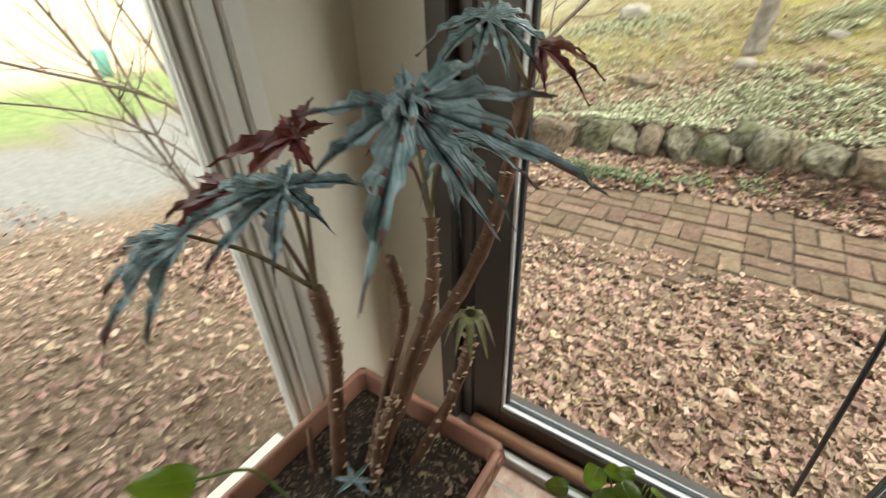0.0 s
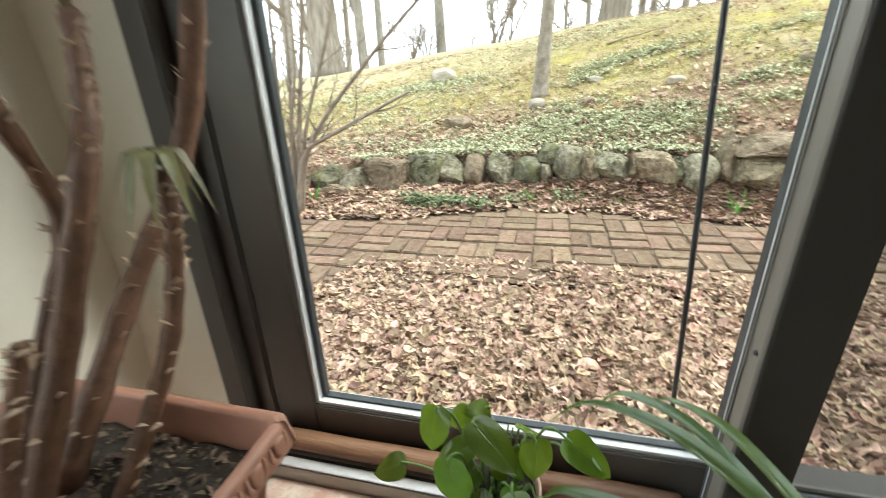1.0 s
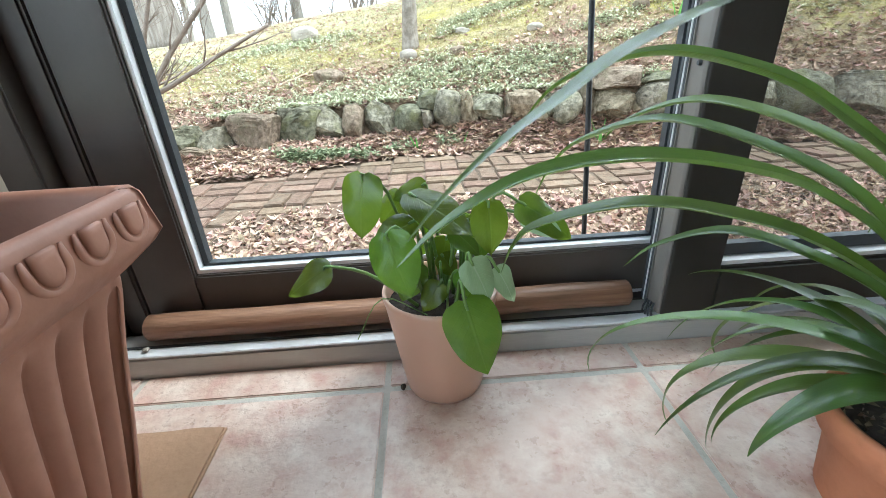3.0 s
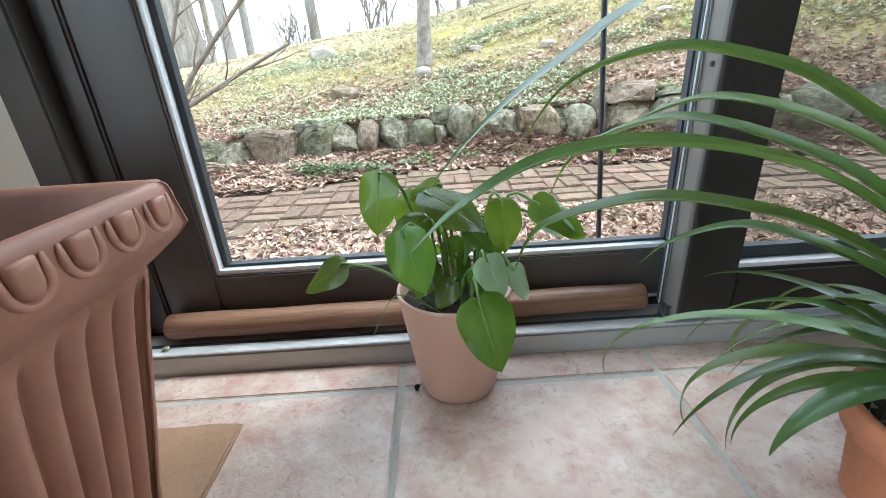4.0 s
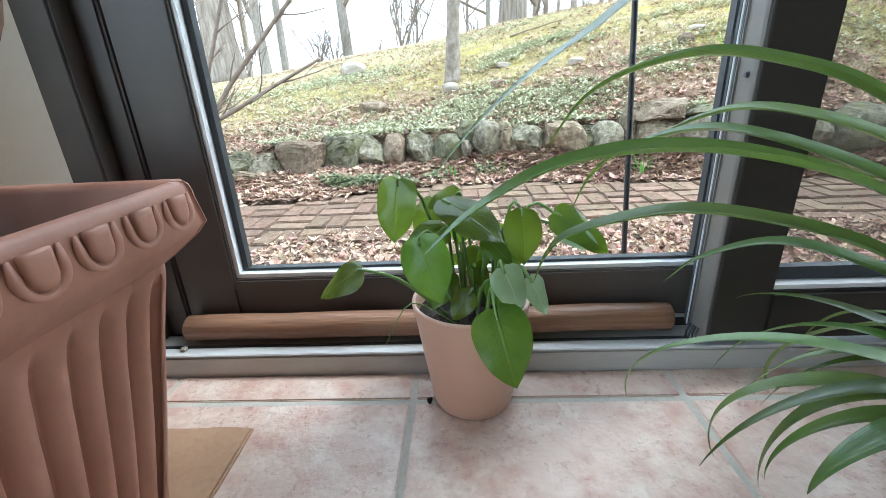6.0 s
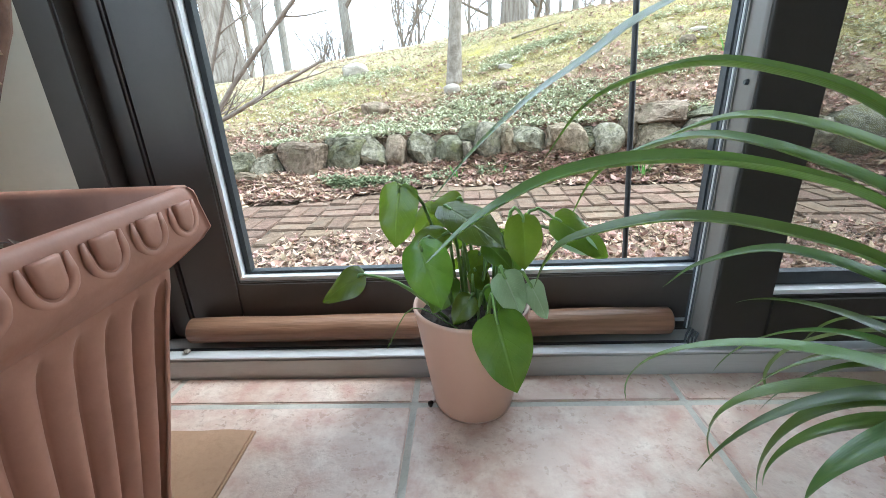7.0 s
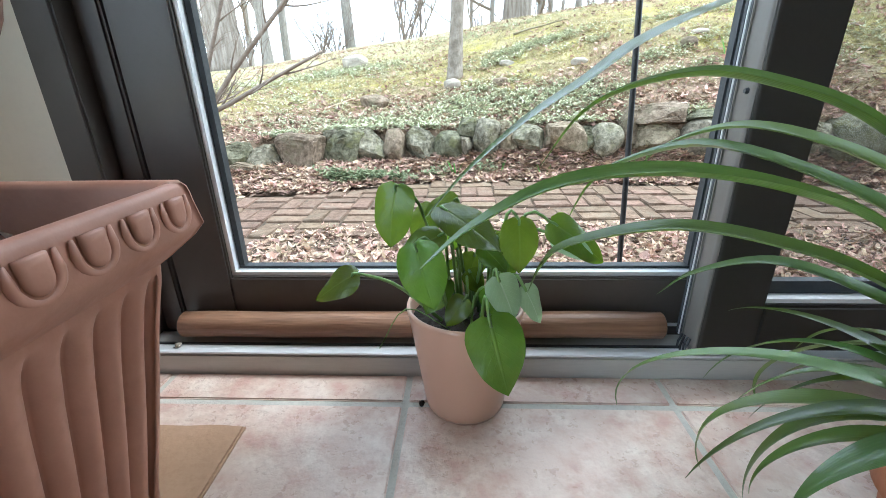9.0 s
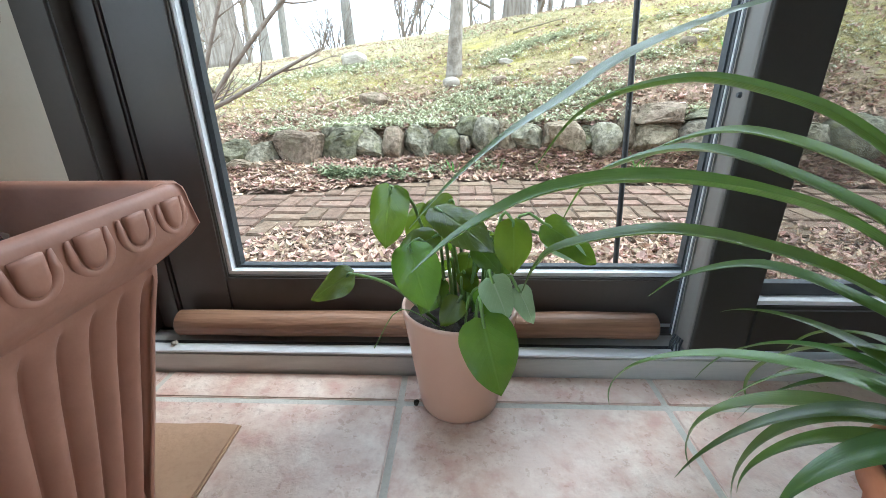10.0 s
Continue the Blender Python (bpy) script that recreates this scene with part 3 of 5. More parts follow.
    for i in range(7):
        r = 0.0562 * i / 6 + 0.001
        rows.append([soil.verts.new((r * math.cos(a * math.pi / 12), r * math.sin(a * math.pi / 12), 0.112 + 0.004 * noise.noise((i * 0.9, a * 0.8, 3)))) for a in range(24)])
    for a, b in zip(rows, rows[1:]):
        for k in range(24):
            soil.faces.new((a[k], a[(k + 1) % 24], b[(k + 1) % 24], b[k]))
    part("soil", soil, M_SOIL, p, "dark moist potting soil")
    return p


pothos_pot()

# a crumb of soil by the pot and a pebble at the dowel's end
pb = bmesh.new()
bmesh.ops.create_icosphere(pb, subdivisions=2, radius=1.0)
for v in pb.verts:
    v.co = Vector((v.co.x * 0.0045, v.co.y * 0.004, v.co.z * 0.003)) * (1 + 0.3 * noise.noise(v.co * 2)) + Vector((-0.306, 0.064, 0.0355))
solid("pebble", pb, M_ROCKW, "small pale pebble on the door track", "pebble", smooth=True)
cb = bmesh.new()
bmesh.ops.create_icosphere(cb, subdivisions=2, radius=1.0)
for v in cb.verts:
    v.co = Vector((v.co.x * 0.0034, v.co.y * 0.003, v.co.z * 0.0042)) * (1 + 0.4 * noise.noise(v.co * 2)) + Vector((0.020, -0.003, 0.004))
solid("soil_crumb", cb, M_SOIL, "dark crumb of soil beside the pot", "soil crumb")


def leaf_mesh(bm, base, tip, up, width, fold=0.25, droop=0.15, kind="heart", nu=9, nv=3, side_curl=0.0):
    """A leaf blade from base to tip, with a midrib fold and a droop along its length; up is the side that it shows."""
    base, tip = Vector(base), Vector(tip)
    ax = tip - base
    ln = ax.length
    ax.normalize()
    up = Vector(up)
    up = (up - ax * up.dot(ax)).normalized()
    sd = ax.cross(up)
    grid = []
    uvl = bm.loops.layers.uv.verify()
    for i in range(nu + 1):
        u = i / nu
        if kind == "heart":
            w = float(np.interp(u, (0, 0.05, 0.12, 0.25, 0.40, 0.55, 0.70, 0.82, 0.90, 0.95, 1.0), (0.22, 0.68, 0.88, 1.0, 0.98, 0.89, 0.72, 0.49, 0.30, 0.15, 0.0)))
        else:
            w = math.sin(math.pi * u) ** 0.8
        row = []
        for j in range(-nv, nv + 1):
            v = j / nv
            back = -0.05 * ln * abs(v) * (1 - u) ** 3 if kind == "heart" else 0
            h = fold * abs(v) * w * width * 0.5 - 0.14 * width * w * v * v - droop * ln * (u * u) + 0.045 * ln * abs(v) ** 1.5 * math.sin(u * 8 + (3 if j > 0 else 0) + ln * 300) + side_curl * v * w * width
            row.append(bm.verts.new(base + ax * (u * ln + back) + sd * (v * w * width * 0.5) + up * h))
        grid.append(row)
    for i, (a, b) in enumerate(zip(grid, grid[1:])):
        for k in range(2 * nv):
            f = bm.faces.new((a[k], a[k + 1], b[k + 1], b[k]))
            for lp, (p, q) in zip(f.loops, ((k, i), (k + 1, i), (k + 1, i + 1), (k, i + 1))):
                lp[uvl].uv = (p / (2 * nv), q / nu)
    return bm


def ribbon(bm, rows, ups, widths, fold=0.25):
    """A strap leaf along points, three vertices across, folded at the midrib."""
    prev = None
    n = len(rows)
    uvl = bm.loops.layers.uv.verify()
    for i, p in enumerate(rows):
        d = (rows[min(i + 1, n - 1)] - rows[max(i - 1, 0)]).normalized()
        u = Vector(ups) if i == 0 else u
        u = (u - d * u.dot(d)).normalized()
        s = d.cross(u)
        w = widths[i]
        cur = [bm.verts.new(p - s * w + u * w * fold), bm.verts.new(p - s * w * 0.45 + u * w * fold * 0.3), bm.verts.new(p), bm.verts.new(p + s * w * 0.45 + u * w * fold * 0.3), bm.verts.new(p + s * w + u * w * fold)]
        if prev:
            for a in range(4):
                f = bm.faces.new((prev[a], prev[a + 1], cur[a + 1], cur[a]))
                for lp, (p, q) in zip(f.loops, ((a, i - 1), (a + 1, i - 1), (a + 1, i), (a, i))):
                    lp[uvl].uv = (p / 4, q / n)
        prev = cur
    return bm


def pothos():
    t = thing("pothos", "bushy green pothos with glossy heart-shaped leaves", "houseplant", (0.07, 0.012, 0.112), group="houseplants")
    o = Vector(t.location)
    crown = Vector((0.075, 0.010, 0.113))
    V = Vector

    def one(base, tip, width, up, pale=False, droop=0.2, fold=0.22, root=(0, 0), lift=0.04):
        base, tip = V(base) - o, V(tip) - o
        foot = crown - o + V((root[0], root[1], 0))
        midp = foot.lerp(base, 0.55) + V((0, 0, lift))
        st = bmesh.new()
        tube(st, spread([foot, midp, base, base + (tip - base) * 0.12], 12), [0.0021 - 0.0008 * i / 11 for i in range(12)], 6)
        stem = part("petiole", st, M_STEMG, t, smooth=True)
        bm = bmesh.new()
        leaf_mesh(bm, base, tip, up, width * 1.02, fold, droop, nu=18, nv=4)
        part("leaf", bm, M_PALE if pale else M_POTHOS, stem, "pale green leaf underside" if pale else "", smooth=True)

    one((0.006, -0.008, 0.262), (-0.004, -0.030, 0.208), 0.041, (-0.25, -1, 0.25), root=(-0.02, 0))
    one((0.062, 0.030, 0.238), (0.029, 0.020, 0.230), 0.024, (0.2, -0.8, 0.8), root=(-0.01, 0.02))
    one((0.046, 0.002, 0.238), (0.104, -0.040, 0.216), 0.044, (0.1, -0.55, 1), root=(0, 0.01))
    one((0.040, 0.030, 0.228), (0.012, 0.020, 0.203), 0.032, (0, -1, 0.5), root=(-0.02, 0.02))
    one((0.048, -0.010, 0.214), (0.009, -0.030, 0.203), 0.031, (0, -0.9, 0.8), root=(-0.01, -0.01))
    one((0.024, -0.036, 0.214), (0.039, -0.060, 0.156), 0.046, (-0.15, -1, 0.25), root=(-0.02, -0.02))
    one((-0.036, -0.020, 0.177), (-0.081, -0.030, 0.157), 0.033, (-0.1, -0.7, 1), root=(-0.03, -0.01), lift=0.012)
    one((0.121, 0.000, 0.226), (0.126, -0.020, 0.176), 0.040, (0.3, -1, 0.2), root=(0.02, 0), lift=0.05)
    one((0.157, 0.020, 0.216), (0.212, 0.000, 0.186), 0.040, (0.1, -0.7, 0.9), root=(0.02, 0.02), lift=0.05)
    one((0.160, 0.016, 0.203), (0.200, 0.000, 0.184), 0.024, (0.1, -0.9, 0.3), True, root=(0.02, 0.01), lift=0.04)
    one((0.099, -0.040, 0.183), (0.118, -0.050, 0.143), 0.033, (0.3, -1, 0.3), True, root=(0.02, -0.02), lift=0.03)
    one((0.125, -0.030, 0.168), (0.146, -0.036, 0.131), 0.024, (0.5, -0.9, 0.2), True, root=(0.03, -0.01), lift=0.03)
    one((0.091, -0.055, 0.149), (0.110, -0.076, 0.076), 0.054, (0.05, -1, 0.30), root=(0.01, -0.03), lift=0.03, droop=0.05)
    one((0.086, 0.000, 0.199), (0.111, -0.020, 0.181), 0.025, (0.1, -0.8, 0.9), root=(0.01, 0.01))
    one((0.113, 0.020, 0.182), (0.119, 0.010, 0.158), 0.025, (0.2, -1, 0.4), root=(0.02, 0.03))
    one((0.081, 0.030, 0.178), (0.073, 0.020, 0.149), 0.029, (0, -1, 0.4), root=(0, 0.03), lift=0.02)
    one((0.048, 0.000, 0.165), (0.028, -0.022, 0.134), 0.034, (-0.2, -0.8, 0.7), root=(-0.02, 0), lift=0.02)
    one((0.060, 0.035, 0.170), (0.040, 0.050, 0.150), 0.030, (0, 0.4, 1), root=(-0.01, 0.03), lift=0.02)
    one((0.100, 0.040, 0.200), (0.130, 0.060, 0.185), 0.030, (0, 0.3, 1), root=(0.02, 0.03), lift=0.02)
    one((0.068, 0.030, 0.205), (0.060, 0.052, 0.180), 0.030, (0, 0.6, 1), root=(0, 0.03), lift=0.02)
    # small young leaves close over the soil
    one((0.070, -0.020, 0.150), (0.050, -0.034, 0.128), 0.026, (-0.2, -0.8, 0.6), lift=0.012)
    one((0.092, -0.012, 0.158), (0.104, -0.026, 0.134), 0.026, (0.2, -0.8, 0.6), lift=0.012)
    one((0.074, 0.012, 0.166), (0.088, 0.002, 0.146), 0.024, (0.1, -0.7, 0.8), lift=0.012)
    one((0.100, 0.008, 0.205), (0.118, -0.004, 0.190), 0.020, (0.2, -0.6, 0.9), lift=0.02)
    # thin bare stalks and a pale aerial root
    r2 = random.Random(5)
    for k in range(11):
        st = bmesh.new()
        a = r2.uniform(0, 6.283)
        f = crown - o + V((math.cos(a) * r2.uniform(0.005, 0.03), math.sin(a) * r2.uniform(0.005, 0.03), -0.002))
        tube(st, spread([f, f + V((math.cos(a) * 0.012, math.sin(a) * 0.01, 0.03)), f + V((math.cos(a) * 0.03, math.sin(a) * 0.02, r2.uniform(0.045, 0.08)))], 8), 0.0014, 5)
        part("stalk", st, M_STEMG, t, smooth=True)
    st = bmesh.new()
    tube(st, spread([(0.055 - o.x, -0.03 - o.y, 0.12 - o.z), (0.015 - o.x, -0.05 - o.y, 0.155 - o.z), (-0.012 - o.x, -0.055 - o.y, 0.115 - o.z)], 9), 0.0007, 4)
    part("root", st, M_STEMG, t)


pothos()


# ---- terracotta planter with cane begonia ----
PX, PY, RIM, RIMZ = -0.3255, -0.2480, 0.1790, 0.282


def square_ring(bm, half, z, n, flute=0.0, pitch=0.034, corner=0.02):
    """A rounded square of points, fluted along its sides."""
    out = []
    for side in range(4):
        a = side * math.pi / 2
        ca, sa = math.cos(a), math.sin(a)
        for k in range(n):
            u = -1 + 2 * k / n
            s = u * half
            edge = half - abs(s)
            dep = flute * (1 - abs(math.cos(math.pi * s / pitch)) ** 0.7) * min(max((edge - 0.003) / 0.010, 0.0), 1.0)
            d = half - dep
            if edge < corner:
                d -= corner - math.sqrt(max(corner ** 2 - (corner - edge) ** 2, 0))
            out.append(bm.verts.new((d * ca - s * sa, d * sa + s * ca, z)))
    return out


def planter():
    p = thing("planter", "square terracotta-coloured planter with fluted sides and moulded rim", "planter", (PX, PY, 0.0065), group="potted plants")
    z0 = 0.0065
    n = 208
    body = bmesh.new()
    rows = [(0.122, 0.0, 0.0), (0.125, 0.004, 0.0), (0.127, 0.02, 0.008), (0.139, 0.09, 0.0095), (0.150, 0.16, 0.0095), (0.1555, 0.190, 0.009), (0.1575, 0.200, 0.007), (0.1585, 0.207, 0.003), (0.159, 0.211, 0.0), (0.160, 0.228, 0.0)]
    rings = [square_ring(body, h, z, n, f, h * 2 / 13) for h, z, f in rows]
    for a, b in zip(rings, rings[1:]):
        for k in range(len(a)):
            body.faces.new((a[k], a[(k + 1) % len(a)], b[(k + 1) % len(b)], b[k]))
    body.faces.new(rings[0][::-1])
    part("body", body, M_TERRA, p, smooth=True)
    rim = bmesh.new()
    prof = [(0.158, 0.222 - z0), (0.163, 0.226 - z0), (0.178, 0.240 - z0), (0.1835, 0.248 - z0), (0.1805, 0.268 - z0), (0.1800, 0.274 - z0), (RIM, 0.279 - z0), (RIM - 0.002, RIMZ - z0), (0.171, RIMZ + 0.0008 - z0), (0.1665, RIMZ - 0.001 - z0), (0.165, 0.277 - z0), (0.158, 0.235 - z0)]
    rings = [square_ring(rim, h, z, 40, corner=0.011) for h, z in prof]
    for a, b in zip(rings, rings[1:]):
        for k in range(len(a)):
            rim.faces.new((a[k], a[(k + 1) % len(a)], b[(k + 1) % len(b)], b[k]))
    r = part("rim", rim, M_TERRA, p, smooth=True)
    # tongues under the rim, each in a raised U-shaped border
    u_shape = bmesh.new()
    pts = [(math.cos(a) * 0.0132, 0.0, math.sin(a) * 0.0140) for a in np.linspace(math.pi, 2 * math.pi, 13)]
    pts = [(-0.0132, 0, 0.0105)] + pts + [(0.0132, 0, 0.0105)]
    tube(u_shape, pts, [0.0014] + [0.0034] * 13 + [0.0014], 8)
    bmesh.ops.scale(u_shape, verts=list(u_shape.verts), vec=(1, 0.6, 1))
    boss, rings = bmesh.new(), []
    for grow_by, out in ((1.0, 0.001), (1.0, -0.0012), (0.88, -0.0026), (0.55, -0.0030), (0.1, -0.0030)):
        ring = [(math.cos(a) * 0.0084 * grow_by, out, math.sin(a) * 0.0100 * grow_by - 0.001) for a in np.linspace(math.pi, 2 * math.pi, 13)]
        ring += [(0.0084 * grow_by, out, 0.0105 * grow_by), (-0.0084 * grow_by, out, 0.0105 * grow_by)]
        rings.append([boss.verts.new(p) for p in ring])
    for a, b in zip(rings, rings[1:]):
        for k in range(15):
            boss.faces.new((a[k], a[(k + 1) % 15], b[(k + 1) % 15], b[k]))
    boss.faces.new(rings[-1])
    me_u, me_b = finish("moulding", u_shape, M_TERRA, True), finish("boss", boss, M_TERRA, True)
    for side in range(4):
        a = side * math.pi / 2
        for k in range(9):
            s = -0.1472 + 0.0368 * k
            for me, dz in ((me_u, 0.2635), (me_b, 0.2640)):
                ob = new(me.name, me)
                ob.parent = r
                ob.location = (0.1815 * math.cos(a) - s * math.sin(a), 0.1815 * math.sin(a) + s * math.cos(a), dz - z0)
                ob.rotation_euler = (0, 0, a + math.pi / 2)
    soil = bmesh.new()
    m = 22
    g = [[soil.verts.new(((i / m - 0.5) * 0.315, (j / m - 0.5) * 0.315, 0.238 - z0 + 0.008 * noise.noise((i * 0.5, j * 0.5, 4)))) for i in range(m + 1)] for j in range(m + 1)]
    for j in range(m):
        for i in range(m):
            soil.faces.new((g[j][i], g[j][i + 1], g[j + 1][i + 1], g[j + 1][i]))
    part("soil", soil, M_SOIL, p, "dark crumbly potting soil", smooth=True)
    r3 = random.Random(3)
    crumbs = bmesh.new()
    for k in range(1300):
        c = Vector((r3.uniform(-0.15, 0.15), r3.uniform(-0.15, 0.15), 0.240 - z0 + r3.uniform(0, 0.006)))
        s = r3.uniform(0.0015, 0.0046)
        v = [crumbs.verts.new(c + Vector((r3.gauss(0, 1), r3.gauss(0, 1), r3.gauss(0, 0.6))) * s) for _ in range(4)]
        for f in ((0, 1, 2), (0, 2, 3), (0, 3, 1), (1, 3, 2)):
            crumbs.faces.new([v[q] for q in f])
    tagged(part("grit", crumbs, M_CHIP, p, "brown bark crumbs and grit on the soil"), kind="stuff")


planter()


def palmate(bm, centre, normal, point, lobes, droop=0.35, teeth=5, cup=0.40):
    """A deeply cut begonia leaf: long pointed toothed lobes that spread from one centre; point gives where lobe angle zero lies."""
    c, nrm = Vector(centre), Vector(normal).normalized()
    e1 = Vector(point)
    e1 = (e1 - nrm * e1.dot(nrm)).normalized()
    e2 = nrm.cross(e1)
    uvl = bm.loops.layers.uv.verify()
    for ang, ln, wide in lobes:
        a = math.radians(ang)
        d, s = e1 * math.cos(a) + e2 * math.sin(a), e2 * math.cos(a) - e1 * math.sin(a)
        k = teeth * 2 + 1
        prev = None
        for i in range(k + 1):
            u = i / k
            w = wide * 0.62 * (0.30 + 0.70 * math.sin(math.pi * min(u * 1.1 + 0.12, 1.0)) ** 0.9) * (1 - u ** 3)
            if i % 2 == 1:
                w *= 1.45
            mid = c + d * ln * u - nrm * (droop * ln * u * u) + Vector((0, 0, -1)) * (droop * 0.45 * ln * u ** 2.2)
            up = nrm * (cup * w + 0.03 * ln * math.sin(u * 14 + ang))
            shift = d * (0.035 * ln if i % 2 else 0)
            cur = [bm.verts.new(mid - s * w + up + shift), bm.verts.new(mid - s * w * 0.5 + up * 0.55), bm.verts.new(mid - nrm * 0.0012), bm.verts.new(mid + s * w * 0.5 + up * 0.55), bm.verts.new(mid + s * w + up + shift)]
            if prev:
                for q in range(4):
                    fc = bm.faces.new((prev[q], prev[q + 1], cur[q + 1], cur[q]))
                    for lp, (a1, b1) in zip(fc.loops, ((q, i - 1), (q + 1, i - 1), (q + 1, i), (q, i))):
                        lp[uvl].uv = (a1 / 4, b1 / k)
            prev = cur
    # the underside: a second skin of its own colour
    low = {v: bm.verts.new(v.co - nrm * 0.0007) for v in list(bm.verts)}
    for fc in list(bm.faces):
        bm.faces.new([low[v] for v in reversed(fc.verts)]).material_index = 1
    return bm


def begonia():
    t = thing("begonia", "leggy cane begonia with scarred stems and silvery cut leaves", "houseplant", (PX, PY, 0.245), group="houseplants")
    o = Vector(t.location)
    r4 = random.Random(11)

    def cane(rows, r0, r1, scars=True):
        pts = [p - o for p in spread(rows, 26)]
        bm = bmesh.new()
        rad = [(r0 + (r1 - r0) * i / 25) * (1.10 if i % 3 == 0 else 0.97) for i in range(26)]
        tube(bm, pts, rad, 12, 0.12)
        st = part("cane", bm, M_BSTEM, t, smooth=True)
        if scars:
            sc = bmesh.new()
            for i in range(1, 25):
                for _ in range(3):
                    if r4.random() < 0.3:
                        continue
                    a = r4.uniform(0, 6.283)
                    out = Vector((math.cos(a), math.sin(a), 0.0))
                    b = pts[i] + out * rad[i] * 0.93 + Vector((0, 0, r4.uniform(-0.005, 0.005)))
                    h = r4.uniform(0.005, 0.011)
                    side = Vector((-math.sin(a), math.cos(a), 0)) * h * r4.uniform(0.5, 0.9)
                    tipv = b + out * h * r4.uniform(0.5, 1.1) + Vector((0, 0, h * r4.uniform(0.3, 1.0)))
                    v = [sc.verts.new(b - side), sc.verts.new(b + side), sc.verts.new(tipv), sc.verts.new(b + Vector((0, 0, h * 0.5)))]
                    sc.faces.new((v[0], v[1], v[2]))
                    sc.faces.new((v[0], v[2], v[3]))
                    sc.faces.new((v[1], v[3], v[2]))
            tagged(part("peeling_bark", sc, M_SCALE, st, "papery pale bud scales"), kind="stuff")
        return st

    cane([(-0.385, -0.262, 0.235), (-0.398, -0.222, 0.40), (-0.385, -0.214, 0.50), (-0.348, -0.238, 0.60), (-0.337, -0.250, 0.68)], 0.0135, 0.0105)
    cane([(-0.355, -0.175, 0.235), (-0.333, -0.065, 0.40), (-0.277, 0.005, 0.55), (-0.226, 0.018, 0.70), (-0.190, 0.018, 0.88)], 0.0145, 0.0105)
    cane([(-0.338, -0.216, 0.235), (-0.315, -0.135, 0.42), (-0.287, -0.090, 0.56), (-0.297, -0.058, 0.63), (-0.312, -0.038, 0.69)], 0.0140, 0.0085)
    cane([(-0.346, -0.228, 0.235), (-0.352, -0.135, 0.40), (-0.345, -0.088, 0.50), (-0.318, -0.118, 0.60), (-0.302, -0.150, 0.68)], 0.0095, 0.0080)
    cane([(-0.285, -0.168, 0.235), (-0.240, -0.104, 0.385), (-0.216, -0.085, 0.50), (-0.214, -0.082, 0.555)], 0.0100, 0.0070)
    cane([(-0.320, -0.240, 0.235), (-0.318, -0.215, 0.33), (-0.305, -0.19, 0.40), (-0.300, -0.18, 0.43)], 0.0090, 0.0060)
    cane([(-0.430, -0.280, 0.235), (-0.445, -0.268, 0.27), (-0.458, -0.255, 0.29), (-0.466, -0.250, 0.30)], 0.0070, 0.0040, False)

    def leaf(centre, normal, point, lobes, foot, red=False, droop=0.35, label=""):
        st = bmesh.new()
        f, c = Vector(foot) - o, Vector(centre) - o
        tube(st, spread([f, f.lerp(c, 0.5) + Vector((0, 0, 0.02)) - Vector(normal).normalized() * 0.012, c - Vector(normal).normalized() * 0.001], 12), [0.0036 - 0.0014 * i / 11 for i in range(12)], 7)
        pet = part("petiole", st, M_BSTEM if red else M_BPET, t, smooth=True)
        bm = bmesh.new()
        palmate(bm, c, normal, point, lobes, droop)
        part("leaf", bm, [M_BEGRED if red else M_BEG, M_BEGRED], pet, label or ("dark red begonia leaf" if red else "silvery blue-green cut leaf"), smooth=False)

    # lobe directions: R is the camera's right at the start, to fit its view
    R = Vector((0.82, 0.57, 0.0))
    face = Vector((0.27, -0.40, 0.87))
    leaf((-0.180, -0.236, 0.918), face, R, [(178, 0.088, 0.014), (-100, 0.165, 0.020), (-140, 0.10, 0.015), (-62, 0.13, 0.017), (-28, 0.165, 0.020), (8, 0.120, 0.018), (45, 0.10, 0.016), (95, 0.055, 0.012)], (-0.312, -0.038, 0.69), droop=0.08)
    leaf((-0.285, -0.292, 0.846), face, R, [(12, 0.085, 0.013), (-40, 0.06, 0.012), (-92, 0.085, 0.013), (-135, 0.105, 0.014), (-165, 0.125, 0.015), (170, 0.10, 0.014), (95, 0.045, 0.011)], (-0.337, -0.250, 0.68), droop=0.22)
    leaf((-0.258, -0.080, 0.838), Vector((0.3, -0.45, 0.85)), R, [(-5, 0.13, 0.015), (-40, 0.12, 0.015), (-78, 0.105, 0.014), (-115, 0.07, 0.012), (160, 0.06, 0.012), (60, 0.07, 0.012)], (-0.312, -0.038, 0.69), droop=0.5)
    leaf((-0.238, 0.000, 0.962), Vector((0.35, -0.5, 0.8)), R, [(-8, 0.10, 0.013), (-35, 0.085, 0.013), (-70, 0.075, 0.012), (-110, 0.07, 0.012), (-150, 0.10, 0.015), (175, 0.09, 0.013), (80, 0.06, 0.012), (35, 0.08, 0.012)], (-0.190, 0.018, 0.88), droop=0.45)
    leaf((-0.175, 0.010, 0.93), Vector((0.1, -0.5, 0.7)), R, [(-10, 0.075, 0.010), (-45, 0.07, 0.010), (-90, 0.05, 0.009), (20, 0.06, 0.009)], (-0.190, 0.018, 0.88), True, 0.5, "withering orange-red begonia leaf")
    leaf((-0.398, -0.190, 0.848), Vector((0.35, -0.6, 0.45)), R, [(70, 0.06, 0.014), (25, 0.05, 0.014), (-60, 0.05, 0.015), (-150, 0.10, 0.016), (-175, 0.13, 0.016), (120, 0.04, 0.012)], (-0.337, -0.250, 0.68), True, 0.25)
